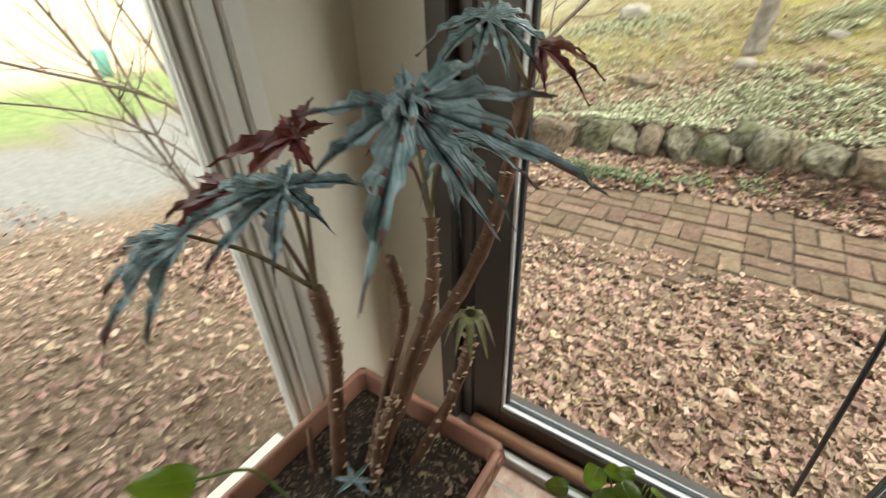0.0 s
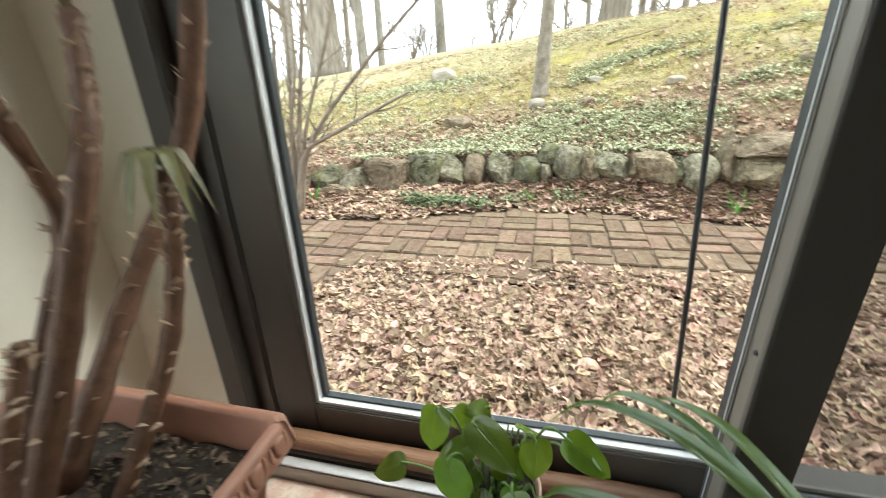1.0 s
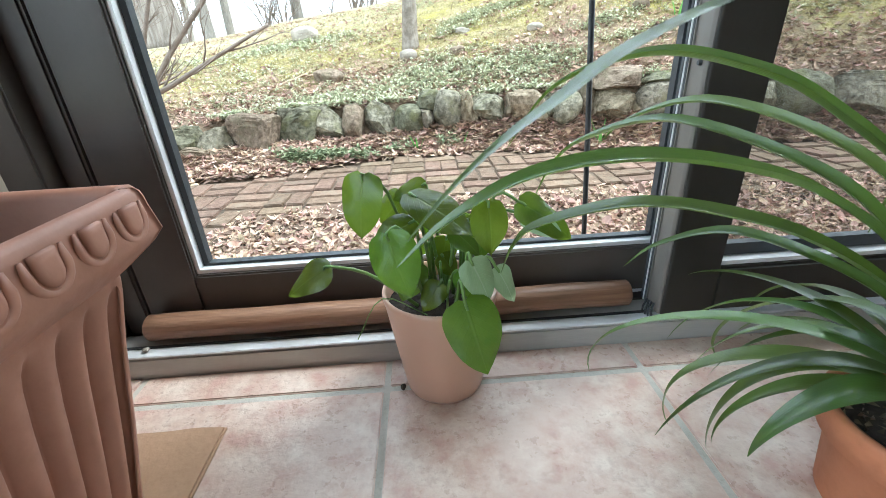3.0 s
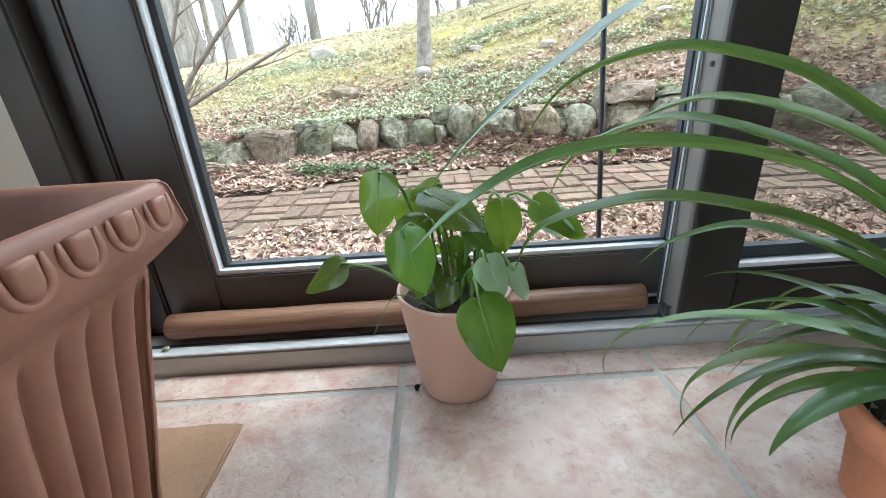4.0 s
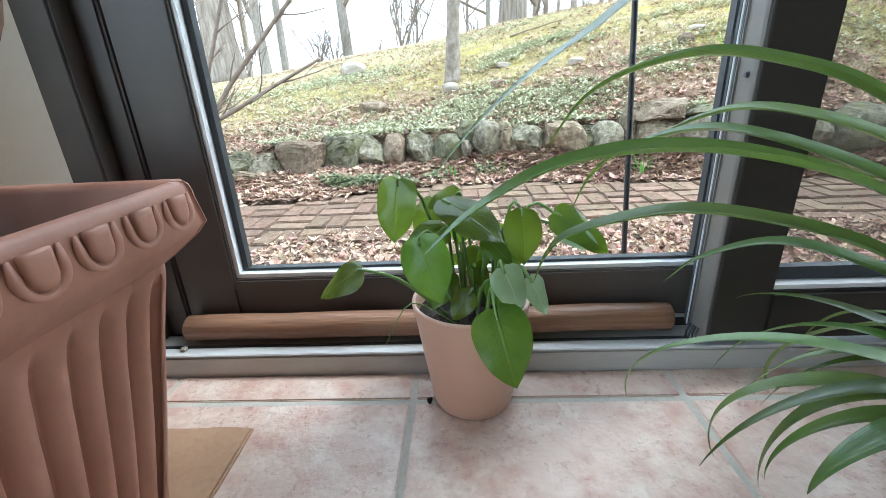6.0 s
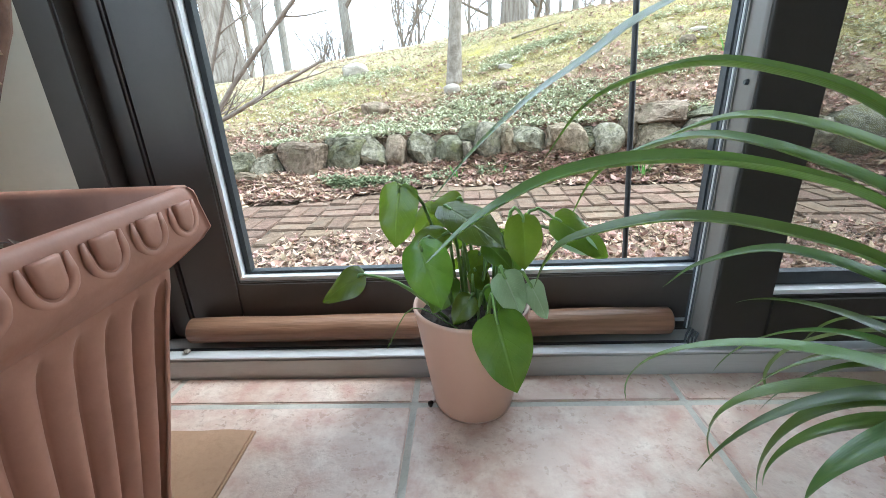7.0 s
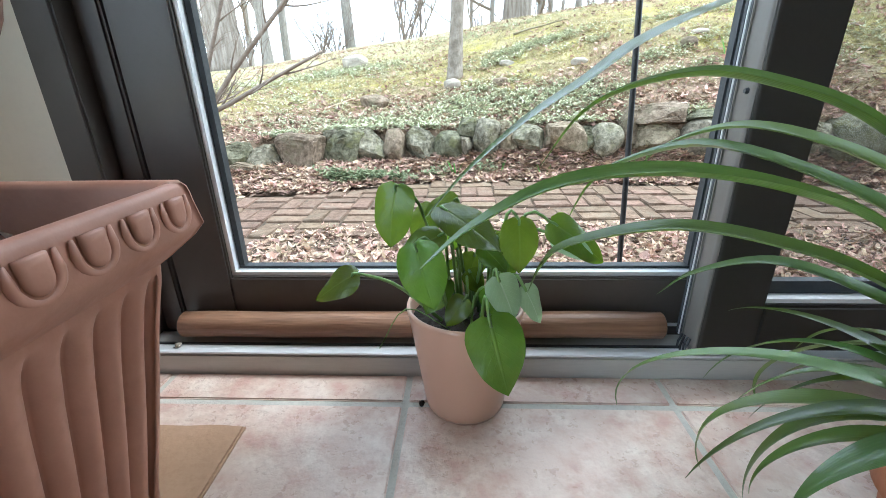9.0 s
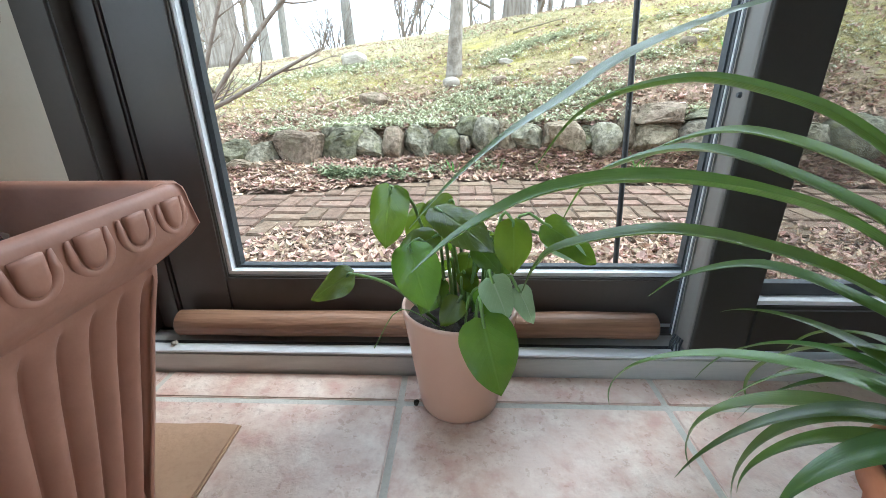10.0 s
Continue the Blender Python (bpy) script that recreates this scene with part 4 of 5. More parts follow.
    leaf((-0.385, -0.020, 0.795), Vector((0.2, -0.6, 0.5)), R, [(-10, 0.06, 0.014), (-60, 0.05, 0.013), (-120, 0.05, 0.013), (180, 0.06, 0.014)], (-0.312, -0.038, 0.69), True, 0.35)
    leaf((-0.425, -0.334, 0.775), Vector((0.25, -0.40, 0.85)), R, [(-160, 0.13, 0.016), (-135, 0.15, 0.017), (-110, 0.12, 0.015), (175, 0.12, 0.015), (60, 0.06, 0.012)], (-0.337, -0.250, 0.68), droop=0.35)
    leaf((-0.455, -0.250, 0.790), Vector((0.35, -0.5, 0.7)), R, [(-172, 0.12, 0.015), (-150, 0.13, 0.015), (150, 0.08, 0.012), (10, 0.08, 0.012)], (-0.337, -0.250, 0.68), True, 0.3)
    leaf((-0.345, -0.262, 0.262), Vector((0.2, -0.4, 0.9)), R, [(0, 0.05, 0.006), (-35, 0.045, 0.006), (50, 0.05, 0.006), (170, 0.05, 0.006), (120, 0.04, 0.006), (-150, 0.045, 0.006)], (-0.35, -0.25, 0.24), droop=0.3)
    lf = bmesh.new()
    leaf_mesh(lf, Vector((-0.377, -0.445, 0.508)) - o, Vector((-0.416, -0.499, 0.53)) - o, (0.35, -0.5, 0.8), 0.042, 0.12, 0.1, nu=14, nv=4)
    pt = bmesh.new()
    tube(pt, spread([Vector((-0.43, -0.34, 0.24)) - o, Vector((-0.44, -0.37, 0.36)) - o, Vector((-0.377, -0.445, 0.508)) - o], 10), 0.0028, 6)
    part("leaf", lf, M_POTHOS, part("petiole", pt, M_STEMG, t, smooth=True), "young smooth green leaf", smooth=True)
    # tuft of narrow drooping leaves on the short cane
    for k in range(10):
        a = k * 0.63 + 0.2
        bm = bmesh.new()
        b = Vector((-0.214, -0.082, 0.560)) - o
        d = Vector((math.cos(a), math.sin(a), 0))
        ln = r4.uniform(0.04, 0.065)
        rows = [b + d * ln * u * 0.8 + Vector((0, 0, 0.022 * math.sin(math.pi * min(u * 1.1, 1)) - 0.045 * u * u)) for u in (0, 0.25, 0.5, 0.75, 1)]
        ribbon(bm, rows, (0, 0, 1), [0.002, 0.0055, 0.006, 0.004, 0.0005], 0.3)
        part("young_leaf", bm, M_TUFT, t, smooth=True)


begonia()


# ---- spider plant ----
CROWN = Vector((0.428, -0.182, 0.085))


def spider_pot():
    p = thing("flower_pot", "round orange terracotta pot on the tiles", "pot", (CROWN.x, CROWN.y, 0), group="potted plants")
    prof = [(0.005, 0.0), (0.048, 0.0), (0.050, 0.003), (0.058, 0.068), (0.0605, 0.069), (0.066, 0.070), (0.068, 0.094), (0.067, 0.0965), (0.062, 0.0965), (0.0605, 0.093), (0.059, 0.078), (0.005, 0.078)]
    part("body", lathe(prof, 48), M_TERRA2, p, smooth=True)
    soil = lathe([(0.001, 0.0785), (0.0585, 0.0785), (0.0585, 0.080), (0.03, 0.083), (0.001, 0.084)], 32)
    part("soil", soil, M_SOIL, p, "dark potting soil")
    r5 = random.Random(9)
    crumbs = bmesh.new()
    for k in range(220):
        a, q = r5.uniform(0, 6.283), 0.056 * math.sqrt(r5.random())
        c = Vector((q * math.cos(a), q * math.sin(a), 0.083 + r5.uniform(0, 0.003)))
        s = r5.uniform(0.0012, 0.0032)
        v = [crumbs.verts.new(c + Vector((r5.gauss(0, 1), r5.gauss(0, 1), r5.gauss(0, 0.6))) * s) for _ in range(4)]
        for f in ((0, 1, 2), (0, 2, 3), (0, 3, 1), (1, 3, 2)):
            crumbs.faces.new([v[i] for i in f])
    tagged(part("grit", crumbs, M_CHIP, p), kind="stuff")


spider_pot()


def spider_plant():
    t = thing("spider_plant", "spider plant with long arching narrow green leaves", "houseplant", CROWN, group="houseplants")
    r6 = random.Random(21)

    def arch(az, s1, z1, s2, z2, s3, z3, w, tilt=0.0, fold=0.38, material=None):
        """One leaf in an upright plane: a cubic arc from the crown over two control places to its tip."""
        a = math.radians(az)
        h, side = Vector((math.cos(a), math.sin(a), 0)), Vector((-math.sin(a), math.cos(a), 0))
        n = 26
        rows, wid = [], []
        for i in range(n + 1):
            u = i / n
            s = 3 * u * (1 - u) ** 2 * s1 + 3 * u * u * (1 - u) * s2 + u ** 3 * s3
            z = 3 * u * (1 - u) ** 2 * z1 + 3 * u * u * (1 - u) * z2 + u ** 3 * z3
            rows.append(h * s + Vector((0, 0, z)))
            wid.append(1.5 * w * (0.55 + 0.45 * min(u * 3, 1)) * (1 - max(u - 0.45, 0) / 0.55) ** 0.8 + 0.0004)
        bm = bmesh.new()
        ribbon(bm, rows, side * tilt + Vector((0, 0, 1)) - h * 0.4, wid, fold)
        part("leaf", bm, material or M_SPIDER, t, smooth=True)

    # long upper leaves: way points from the crown over the arch to the hanging tip, half width
    upper = [([(0.405, -0.180, 0.16), (0.355, -0.175, 0.26), (0.296, -0.145, 0.319), (0.260, -0.118, 0.341), (0.216, -0.085, 0.350), (0.166, -0.047, 0.330), (0.133, -0.023, 0.279)], 0.0046),
             ([(0.415, -0.170, 0.17), (0.375, -0.150, 0.25), (0.333, -0.113, 0.294), (0.292, -0.040, 0.312), (0.260, 0.018, 0.292), (0.245, 0.050, 0.262)], 0.0036),
             ([(0.410, -0.170, 0.15), (0.375, -0.155, 0.22), (0.332, -0.123, 0.270), (0.274, -0.030, 0.296), (0.229, 0.041, 0.271), (0.206, 0.070, 0.241), (0.188, 0.085, 0.193)], 0.0040),
             ([(0.400, -0.180, 0.15), (0.350, -0.172, 0.23), (0.290, -0.169, 0.273), (0.232, -0.174, 0.294), (0.172, -0.179, 0.304), (0.115, -0.184, 0.300), (0.073, -0.188, 0.281), (0.044, -0.190, 0.258)], 0.0043),
             ([(0.410, -0.175, 0.14), (0.380, -0.160, 0.19), (0.333, -0.138, 0.224), (0.286, -0.116, 0.240), (0.224, -0.087, 0.244), (0.159, -0.056, 0.220), (0.138, -0.047, 0.198), (0.127, -0.042, 0.168)], 0.0046),
             ([(0.410, -0.180, 0.14), (0.370, -0.165, 0.19), (0.330, -0.145, 0.216), (0.292, -0.102, 0.223), (0.260, -0.065, 0.198), (0.242, -0.045, 0.168)], 0.0032)]
    lower = [(136, 0.04, 0.12, 0.29, 0.01, 0.258, -0.080, 0.0062), (145, 0.06, 0.09, 0.21, 0.0, 0.166, -0.080, 0.0070), (151, 0.08, 0.10, 0.15, -0.01, 0.132, -0.082, 0.0066), (153, 0.06, 0.07, 0.14, -0.01, 0.131, -0.068, 0.0056),
             (100, 0.03, 0.17, 0.23, -0.03, 0.185, -0.071, 0.0056), (93, 0.06, 0.06, 0.15, 0.02, 0.185, -0.040, 0.0056), (175, 0.05, 0.08, 0.12, 0.03, 0.129, -0.024, 0.0085)]
    def strap(rows, w, fold=0.75, tilt=0.25):
        away = Vector(rows[-1]) - CROWN
        away.z = 0
        away.normalize()
        ups = -away + Vector((0, 0, 0.2)) + Vector((-away.y, away.x, 0)) * tilt
        pts = [p - CROWN for p in spread([CROWN] + rows, 40)]
        bm = bmesh.new()
        ribbon(bm, pts, ups, [w * 1.55 * (0.55 + 0.45 * min(i / 14, 1)) * (1 - max(i / 39 - 0.66, 0) / 0.34) ** 0.85 + 0.0003 for i in range(40)], fold)
        part("leaf", bm, M_SPIDER, t, smooth=True)

    for rows, w in upper:
        strap(rows, w)
    for k, row in enumerate(lower):
        arch(*row, material=M_SPIDER if k == 6 else M_SPIDERY)
    # the longest leaf arches high over the tiles, its tip hanging towards the window
    strap([(0.405, -0.200, 0.20), (0.335, -0.235, 0.33), (0.245, -0.258, 0.382), (0.185, -0.268, 0.379), (0.148, -0.276, 0.371), (0.126, -0.282, 0.365), (0.106, -0.287, 0.357), (0.094, -0.288, 0.349), (0.081, -0.290, 0.341), (0.068, -0.291, 0.330), (0.057, -0.292, 0.318)], 0.0019, 0.15, 0.1)
    for k in range(20):
        az = r6.uniform(-150, 62)
        ln = r6.uniform(0.22, 0.38)
        up = r6.uniform(0.12, 0.36)
        arch(az, ln * 0.15, up * 0.7, ln * 0.7, up * 1.1, ln, r6.uniform(-0.06, 0.14), r6.uniform(0.005, 0.0068))
    for az in (84, 110, 126, 160, 128, 105):
        ln = r6.uniform(0.14, 0.24)
        arch(az, ln * 0.2, 0.09, ln * 0.8, 0.06, ln, r6.uniform(-0.07, 0.02), 0.0055)


spider_plant()
# ---- outdoors ----
rng = random.Random(7)


def table(rows):
    xs, ys = [r[0] for r in rows], [r[1] for r in rows]
    return lambda v: float(np.interp(v, xs, ys))


path_far = table([(-9, 2.2), (-1.9, 2.36), (-1.0, 2.40), (-0.64, 2.58), (-0.24, 2.72), (0.2, 2.74), (0.6, 2.70), (1.0, 2.66), (1.6, 2.62), (4.5, 2.3)])
path_near = table([(-9, -0.6), (-3.2, 0.30), (-2.2, 0.75), (-1.35, 1.10), (-1.07, 1.36), (-0.95, 1.62), (-0.7, 1.72), (-0.3, 1.79), (0.2, 1.82), (1.3, 1.80), (4.5, 1.55)])
wall_line = table([(-9, 1.0), (-2.6, 2.45), (-1.75, 2.80), (-1.2, 2.95), (-0.9, 3.02), (-0.3, 3.10), (0.3, 3.08), (0.65, 3.02), (1.1, 2.94), (1.5, 2.86), (2.2, 2.75), (4.5, 2.4), (9, 1.5)])
# Crest rise and distance by bearing from the camera's eye, to fit its view.
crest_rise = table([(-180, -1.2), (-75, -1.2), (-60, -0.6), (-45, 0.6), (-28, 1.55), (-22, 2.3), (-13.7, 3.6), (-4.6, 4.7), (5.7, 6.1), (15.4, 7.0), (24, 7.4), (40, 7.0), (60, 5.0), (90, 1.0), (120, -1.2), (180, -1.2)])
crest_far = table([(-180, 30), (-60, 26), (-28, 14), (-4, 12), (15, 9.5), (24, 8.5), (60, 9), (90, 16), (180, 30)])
CAM_EYE = (0.064, -0.394, 0.344)


def smooth(v, a, b):
    t = min(max((v - a) / (b - a), 0), 1)
    return t * t * (3 - 2 * t)


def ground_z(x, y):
    dx, dy = x - CAM_EYE[0], y - CAM_EYE[1]
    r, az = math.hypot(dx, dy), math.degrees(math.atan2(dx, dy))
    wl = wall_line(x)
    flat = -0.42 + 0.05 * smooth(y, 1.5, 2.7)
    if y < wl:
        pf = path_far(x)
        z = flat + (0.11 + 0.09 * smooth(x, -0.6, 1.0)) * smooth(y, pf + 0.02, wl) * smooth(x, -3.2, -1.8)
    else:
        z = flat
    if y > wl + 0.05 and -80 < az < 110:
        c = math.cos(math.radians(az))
        rw = math.hypot(dx * (wl + 0.05 - CAM_EYE[1]) / max(dy, 0.01), wl + 0.05 - CAM_EYE[1])
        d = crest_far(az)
        zc = CAM_EYE[2] + d * math.tan(math.radians(crest_rise(az)))
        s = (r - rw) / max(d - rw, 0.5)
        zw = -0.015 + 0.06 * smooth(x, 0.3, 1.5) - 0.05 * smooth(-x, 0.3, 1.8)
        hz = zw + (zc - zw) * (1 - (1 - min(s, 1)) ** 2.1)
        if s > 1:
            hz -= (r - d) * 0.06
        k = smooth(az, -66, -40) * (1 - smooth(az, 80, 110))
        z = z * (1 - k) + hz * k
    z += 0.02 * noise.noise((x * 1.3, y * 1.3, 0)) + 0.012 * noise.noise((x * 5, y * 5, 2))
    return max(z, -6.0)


def axis(near0, near1, step, far):
    v = list(np.arange(near0, near1 + 1e-6, step))
    s = step
    while v[-1] < far:
        s *= 1.25
        v.append(v[-1] + s)
    s = step
    while v[0] > -far:
        s *= 1.25
        v.insert(0, v[0] - s)
    return v


def make_ground():
    xs, ys = axis(-4.0, 5.0, 0.09, 900), axis(0.2, 8.0, 0.09, 900)
    verts, moss, lawn, verge, drive, field = [], [], [], [], [], []
    for y in ys:
        for x in xs:
            verts.append((x, y, ground_z(x, y)))
            dx, dy = x - CAM_EYE[0], y - CAM_EYE[1]
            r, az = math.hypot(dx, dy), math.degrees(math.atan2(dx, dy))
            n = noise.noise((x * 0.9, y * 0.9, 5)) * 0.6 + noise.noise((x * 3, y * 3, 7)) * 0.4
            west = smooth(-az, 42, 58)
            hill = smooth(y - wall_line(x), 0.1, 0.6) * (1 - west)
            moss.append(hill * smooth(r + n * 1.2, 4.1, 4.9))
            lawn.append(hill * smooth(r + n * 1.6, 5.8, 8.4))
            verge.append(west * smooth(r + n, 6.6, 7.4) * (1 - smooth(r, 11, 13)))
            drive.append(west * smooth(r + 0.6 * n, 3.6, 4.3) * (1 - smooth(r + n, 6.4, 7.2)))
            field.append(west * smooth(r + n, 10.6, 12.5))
    nx = len(xs)
    faces = [(j * nx + i, j * nx + i + 1, (j + 1) * nx + i + 1, (j + 1) * nx + i) for j in range(len(ys) - 1) for i in range(nx - 1)]
    me = bpy.data.meshes.new("ground")
    me.from_pydata(verts, [], faces)
    me.materials.append(M_GROUND)
    me.polygons.foreach_set("use_smooth", [True] * len(me.polygons))
    for name, data in (("moss", moss), ("lawn", lawn), ("verge", verge), ("drive", drive), ("field", field)):
        me.attributes.new(name, "FLOAT", "POINT").data.foreach_set("value", data)
    return tagged(new("ground", me), "mossy slope and leaf-covered yard outside", "ground", kind="structure")


make_ground()


def from_lists(name, verts, faces, material, label, category, smooth_faces=False, slots=None):
    me = bpy.data.meshes.new(name)
    me.from_pydata(verts, [], faces)
    for m in (material if isinstance(material, list) else [material]):
        me.materials.append(m)
    if slots:
        me.polygons.foreach_set("material_index", slots)
    if smooth_faces:
        me.polygons.foreach_set("use_smooth", [True] * len(me.polygons))
    return tagged(new(name, me), label, category, kind="stuff")


def scatter_leaves(name, spots, label):
    """Curled dry leaves with ragged outlines, lying at random tilts."""
    verts, faces = [], []
    for x, y, z, size, *flat in spots:
        a, lift = rng.uniform(0, 6.283), flat[0] if flat else 0.38
        m = Matrix.Translation((x, y, z)) @ Euler((rng.gauss(0, lift), rng.gauss(0, lift), a)).to_matrix().to_4x4()
        curl = rng.uniform(-0.7, 1.4)
        wide = rng.uniform(0.14, 0.48)
        lobed = rng.random() < 0.7
        rim = []
        for k in range(8):
            t = 2 * math.pi * k / 8
            rr = (rng.uniform(0.8, 1.15) if k % 2 == 0 else rng.uniform(0.38, 0.7)) if lobed else rng.uniform(0.85, 1.1)
            px, py = math.cos(t) * rr * 0.6 * size, math.sin(t) * rr * wide * size
            if k == 0:
                px *= 1.3
            rim.append(m @ Vector((px, py, curl * (px * px * 0.8 + py * py * 1.6) / size + rng.uniform(-0.05, 0.05) * size)))
        s = len(verts)
        verts.append(m @ Vector((0, 0, -0.02 * size)))
        verts += rim
        faces += [(s, s + 1 + k, s + 1 + (k + 1) % 8) for k in range(8)]
    return from_lists(name, verts, faces, M_LEAF, label, "fallen leaves")


spots = []
for _ in range(60000):
    x, y = rng.uniform(-2.6, 4.2), rng.uniform(0.27, 2.1)
    lim = path_near(x) + 0.10 * noise.noise((x * 3.1, 0, 1)) + 0.05 * noise.noise((x * 9, 0, 4))
    if y > lim + abs(rng.gauss(0, 0.05)):
        continue
    spots.append((x, y, ground_z(x, y) + rng.uniform(0.004, 0.045), 0.015 + 0.036 * rng.random() ** 1.2))
for _ in range(20000):
    x = rng.uniform(-2.6, 4.2)
    y0, y1 = path_far(x) + 0.03 + 0.06 * noise.noise((x * 3, 0, 9)) - abs(rng.gauss(0, 0.04)), wall_line(x) - 0.02
    y = rng.uniform(y0, max(y1, y0 + 0.05))
    spots.append((x, y, ground_z(x, y) + rng.uniform(0.030, 0.060), 0.026 + 0.040 * rng.random() ** 1.2, 0.2))
for _ in range(15000):
    x = rng.uniform(-3.6, 4.5)
    y = wall_line(x) + 0.06 + abs(rng.gauss(0, 0.50))
    if noise.noise((x * 1.4, y * 1.4, 11)) < rng.uniform(-0.8, 0.15):
        continue
    spots.append((x, y, ground_z(x, y) + rng.uniform(0.003, 0.03), rng.uniform(0.022, 0.055)))
for _ in range(17000):
    x, y = rng.uniform(-4, 5), rng.uniform(3.4, 8.0)
    if noise.noise((x * 1.1, y * 1.1, 31)) + 0.4 * noise.noise((x * 4, y * 4, 3)) < rng.uniform(-0.35, 0.45):
        continue
    spots.append((x, y, ground_z(x, y) + rng.uniform(0.003, 0.02), rng.uniform(0.02, 0.05)))
for _ in range(20000):
    x, y = rng.uniform(-4.6, -0.78), rng.uniform(-3.2, 1.2)
    if y > path_near(x) + abs(rng.gauss(0, 0.06)) or (x < -3.3 and rng.random() < 0.6):
        continue
    spots.append((x, y, ground_z(x, y) + rng.uniform(0.004, 0.04), 0.015 + 0.036 * rng.random() ** 1.2))
for _ in range(420):
    x = rng.uniform(-2.6, 3.5)
    y = rng.uniform(path_near(x), path_far(x))
    spots.append((x, y, ground_z(x, y) + 0.028, rng.uniform(0.010, 0.035)))
scatter_leaves("leaf_litter", spots, "deep layer of dry tan and brown fallen leaves")


def scatter_cover(name, patches, material, label, category, size, per, lift=0.0):
    """Low evergreen ground cover: small pointed leaves in loose rosettes."""
    verts, faces = [], []
    for cx, cy, rx, ry, count in patches:
        for _ in range(count):
            x, y = cx + rng.gauss(0, rx), cy + rng.gauss(0, ry)
            if y < wall_line(x) + 0.02 and cy > wall_line(cx):
                y = wall_line(x) + abs(rng.gauss(0.02, 0.05))
            z = ground_z(x, y)
            if abs(y - wall_line(x)) < 0.12 and cy > wall_line(cx):
                z = max(z, 0.005 + 0.05 * smooth(x, 0.1, 1.2) - 0.05 * smooth(-x, 1.0, 1.8))
            for k in range(per):
                a, t = rng.uniform(0, 6.283), rng.uniform(0.1, 0.9)
                ln = size * rng.uniform(0.7, 1.3)
                d = Vector((math.cos(a) * math.cos(t), math.sin(a) * math.cos(t), math.sin(t)))
                sd = Vector((-math.sin(a), math.cos(a), 0)) * ln * 0.24
                o = Vector((x + rng.gauss(0, 0.015), y + rng.gauss(0, 0.015), z + lift + rng.uniform(0, 0.04)))
                s = len(verts)
                verts += [o, o + d * ln * 0.5 + sd, o + d * ln - Vector((0, 0, ln * 0.15)), o + d * ln * 0.5 - sd]
                faces += [(s, s + 1, s + 2), (s, s + 2, s + 3)]
    return from_lists(name, verts, faces, material, label, category)


cover = [(0.15, 3.58, 0.26, 0.15, 380), (0.72, 3.46, 0.28, 0.14, 400), (-0.25, 3.42, 0.28, 0.14, 260), (-0.72, 3.28, 0.20, 0.07, 200), (1.15, 3.36, 0.20, 0.10, 220), (0.30, 3.95, 0.2, 0.08, 60), (-1.35, 3.35, 0.35, 0.2, 130),
         (0.85, 4.85, 0.34, 0.10, 330), (0.45, 4.55, 0.16, 0.07, 90), (1.75, 3.75, 0.20, 0.05, 90), (1.95, 3.45, 0.2, 0.06, 80), (1.4, 4.4, 0.3, 0.05, 60), (2.6, 3.9, 0.4, 0.12, 170), (3.2, 3.4, 0.5, 0.15, 170), (-1.25, 5.30, 0.32, 0.16, 200), (-1.75, 5.25, 0.3, 0.16, 150), (-2.4, 5.0, 0.4, 0.2, 140), (-1.6, 4.2, 0.6, 0.4, 140), (0.5, 6.4, 0.7, 0.3, 160), (-0.7, 4.9, 0.5, 0.25, 90), (2.4, 4.6, 0.4, 0.08, 110)]
# trailing fringe along the top of the wall
for k in range(34):
    fx = -1.5 + 3.6 * (k + 0.5) / 34 + 0.04 * math.sin(k * 5.1)
    cover.append((fx, wall_line(fx) + 0.12 + 0.03 * math.sin(k * 2.3), 0.07, 0.035, int(max(0, 14 + 26 * math.sin(k * 1.7)))))
scatter_cover("ground_cover", cover, M_IVY, "low green evergreen ground cover on the bank", "ground cover", 0.030, 11)
clumps = [(-0.83, 2.66, 0.09, 0.035, 110), (-0.60, 2.72, 0.10, 0.03, 110), (-0.40, 2.74, 0.06, 0.03, 36), (-0.1, 2.83, 0.08, 0.03, 24), (0.25, 2.86, 0.07, 0.03, 16)]
scatter_cover("path_edge_cover", clumps, M_IVYD, "low green plants along the brick path", "ground cover", 0.036, 7, 0.045)


def scatter_grass():
    """Short blades and moss tips in tufts, with dry straw between them."""
    for name, material, label, count, seed, lo, hi, wide in (("grass", M_BLADE, "short olive and straw-coloured grass and moss on the hill", 44000, 21, 0.018, 0.045, 0.0026), ("dry_straw", M_STRAW, "dry straw and broken twigs lying on the hill", 5200, 47, 0.03, 0.11, 0.0016)):
        verts, faces = [], []
        for _ in range(count):
            y = 3.25 + 5.2 * rng.random() ** 1.25
            x = rng.uniform(-0.9, 1.0) * (y + 1.2)
            if y < wall_line(x) + 0.1 or noise.noise((x * 1.6, y * 1.6, seed)) < rng.uniform(-0.6, 0.3):
                continue
            z = ground_z(x, y)
            for k in range(3 if seed == 21 else 1):
                a = rng.uniform(0, 6.283)
                h = rng.uniform(lo, hi)
                d = Vector((math.cos(a), math.sin(a), 0))
                sd = Vector((-math.sin(a), math.cos(a), 0)) * wide
                o = Vector((x, y, z + 0.004)) + d * rng.uniform(0, 0.025)
                rise = h * (0.7 if seed == 21 else rng.uniform(0.0, 0.35))
                s = len(verts)
                verts += [o - sd, o + sd, o + d * h * 0.7 + Vector((0, 0, rise))]
                faces.append((s, s + 1, s + 2))
        from_lists(name, verts, faces, material, label, "grass")


scatter_grass()

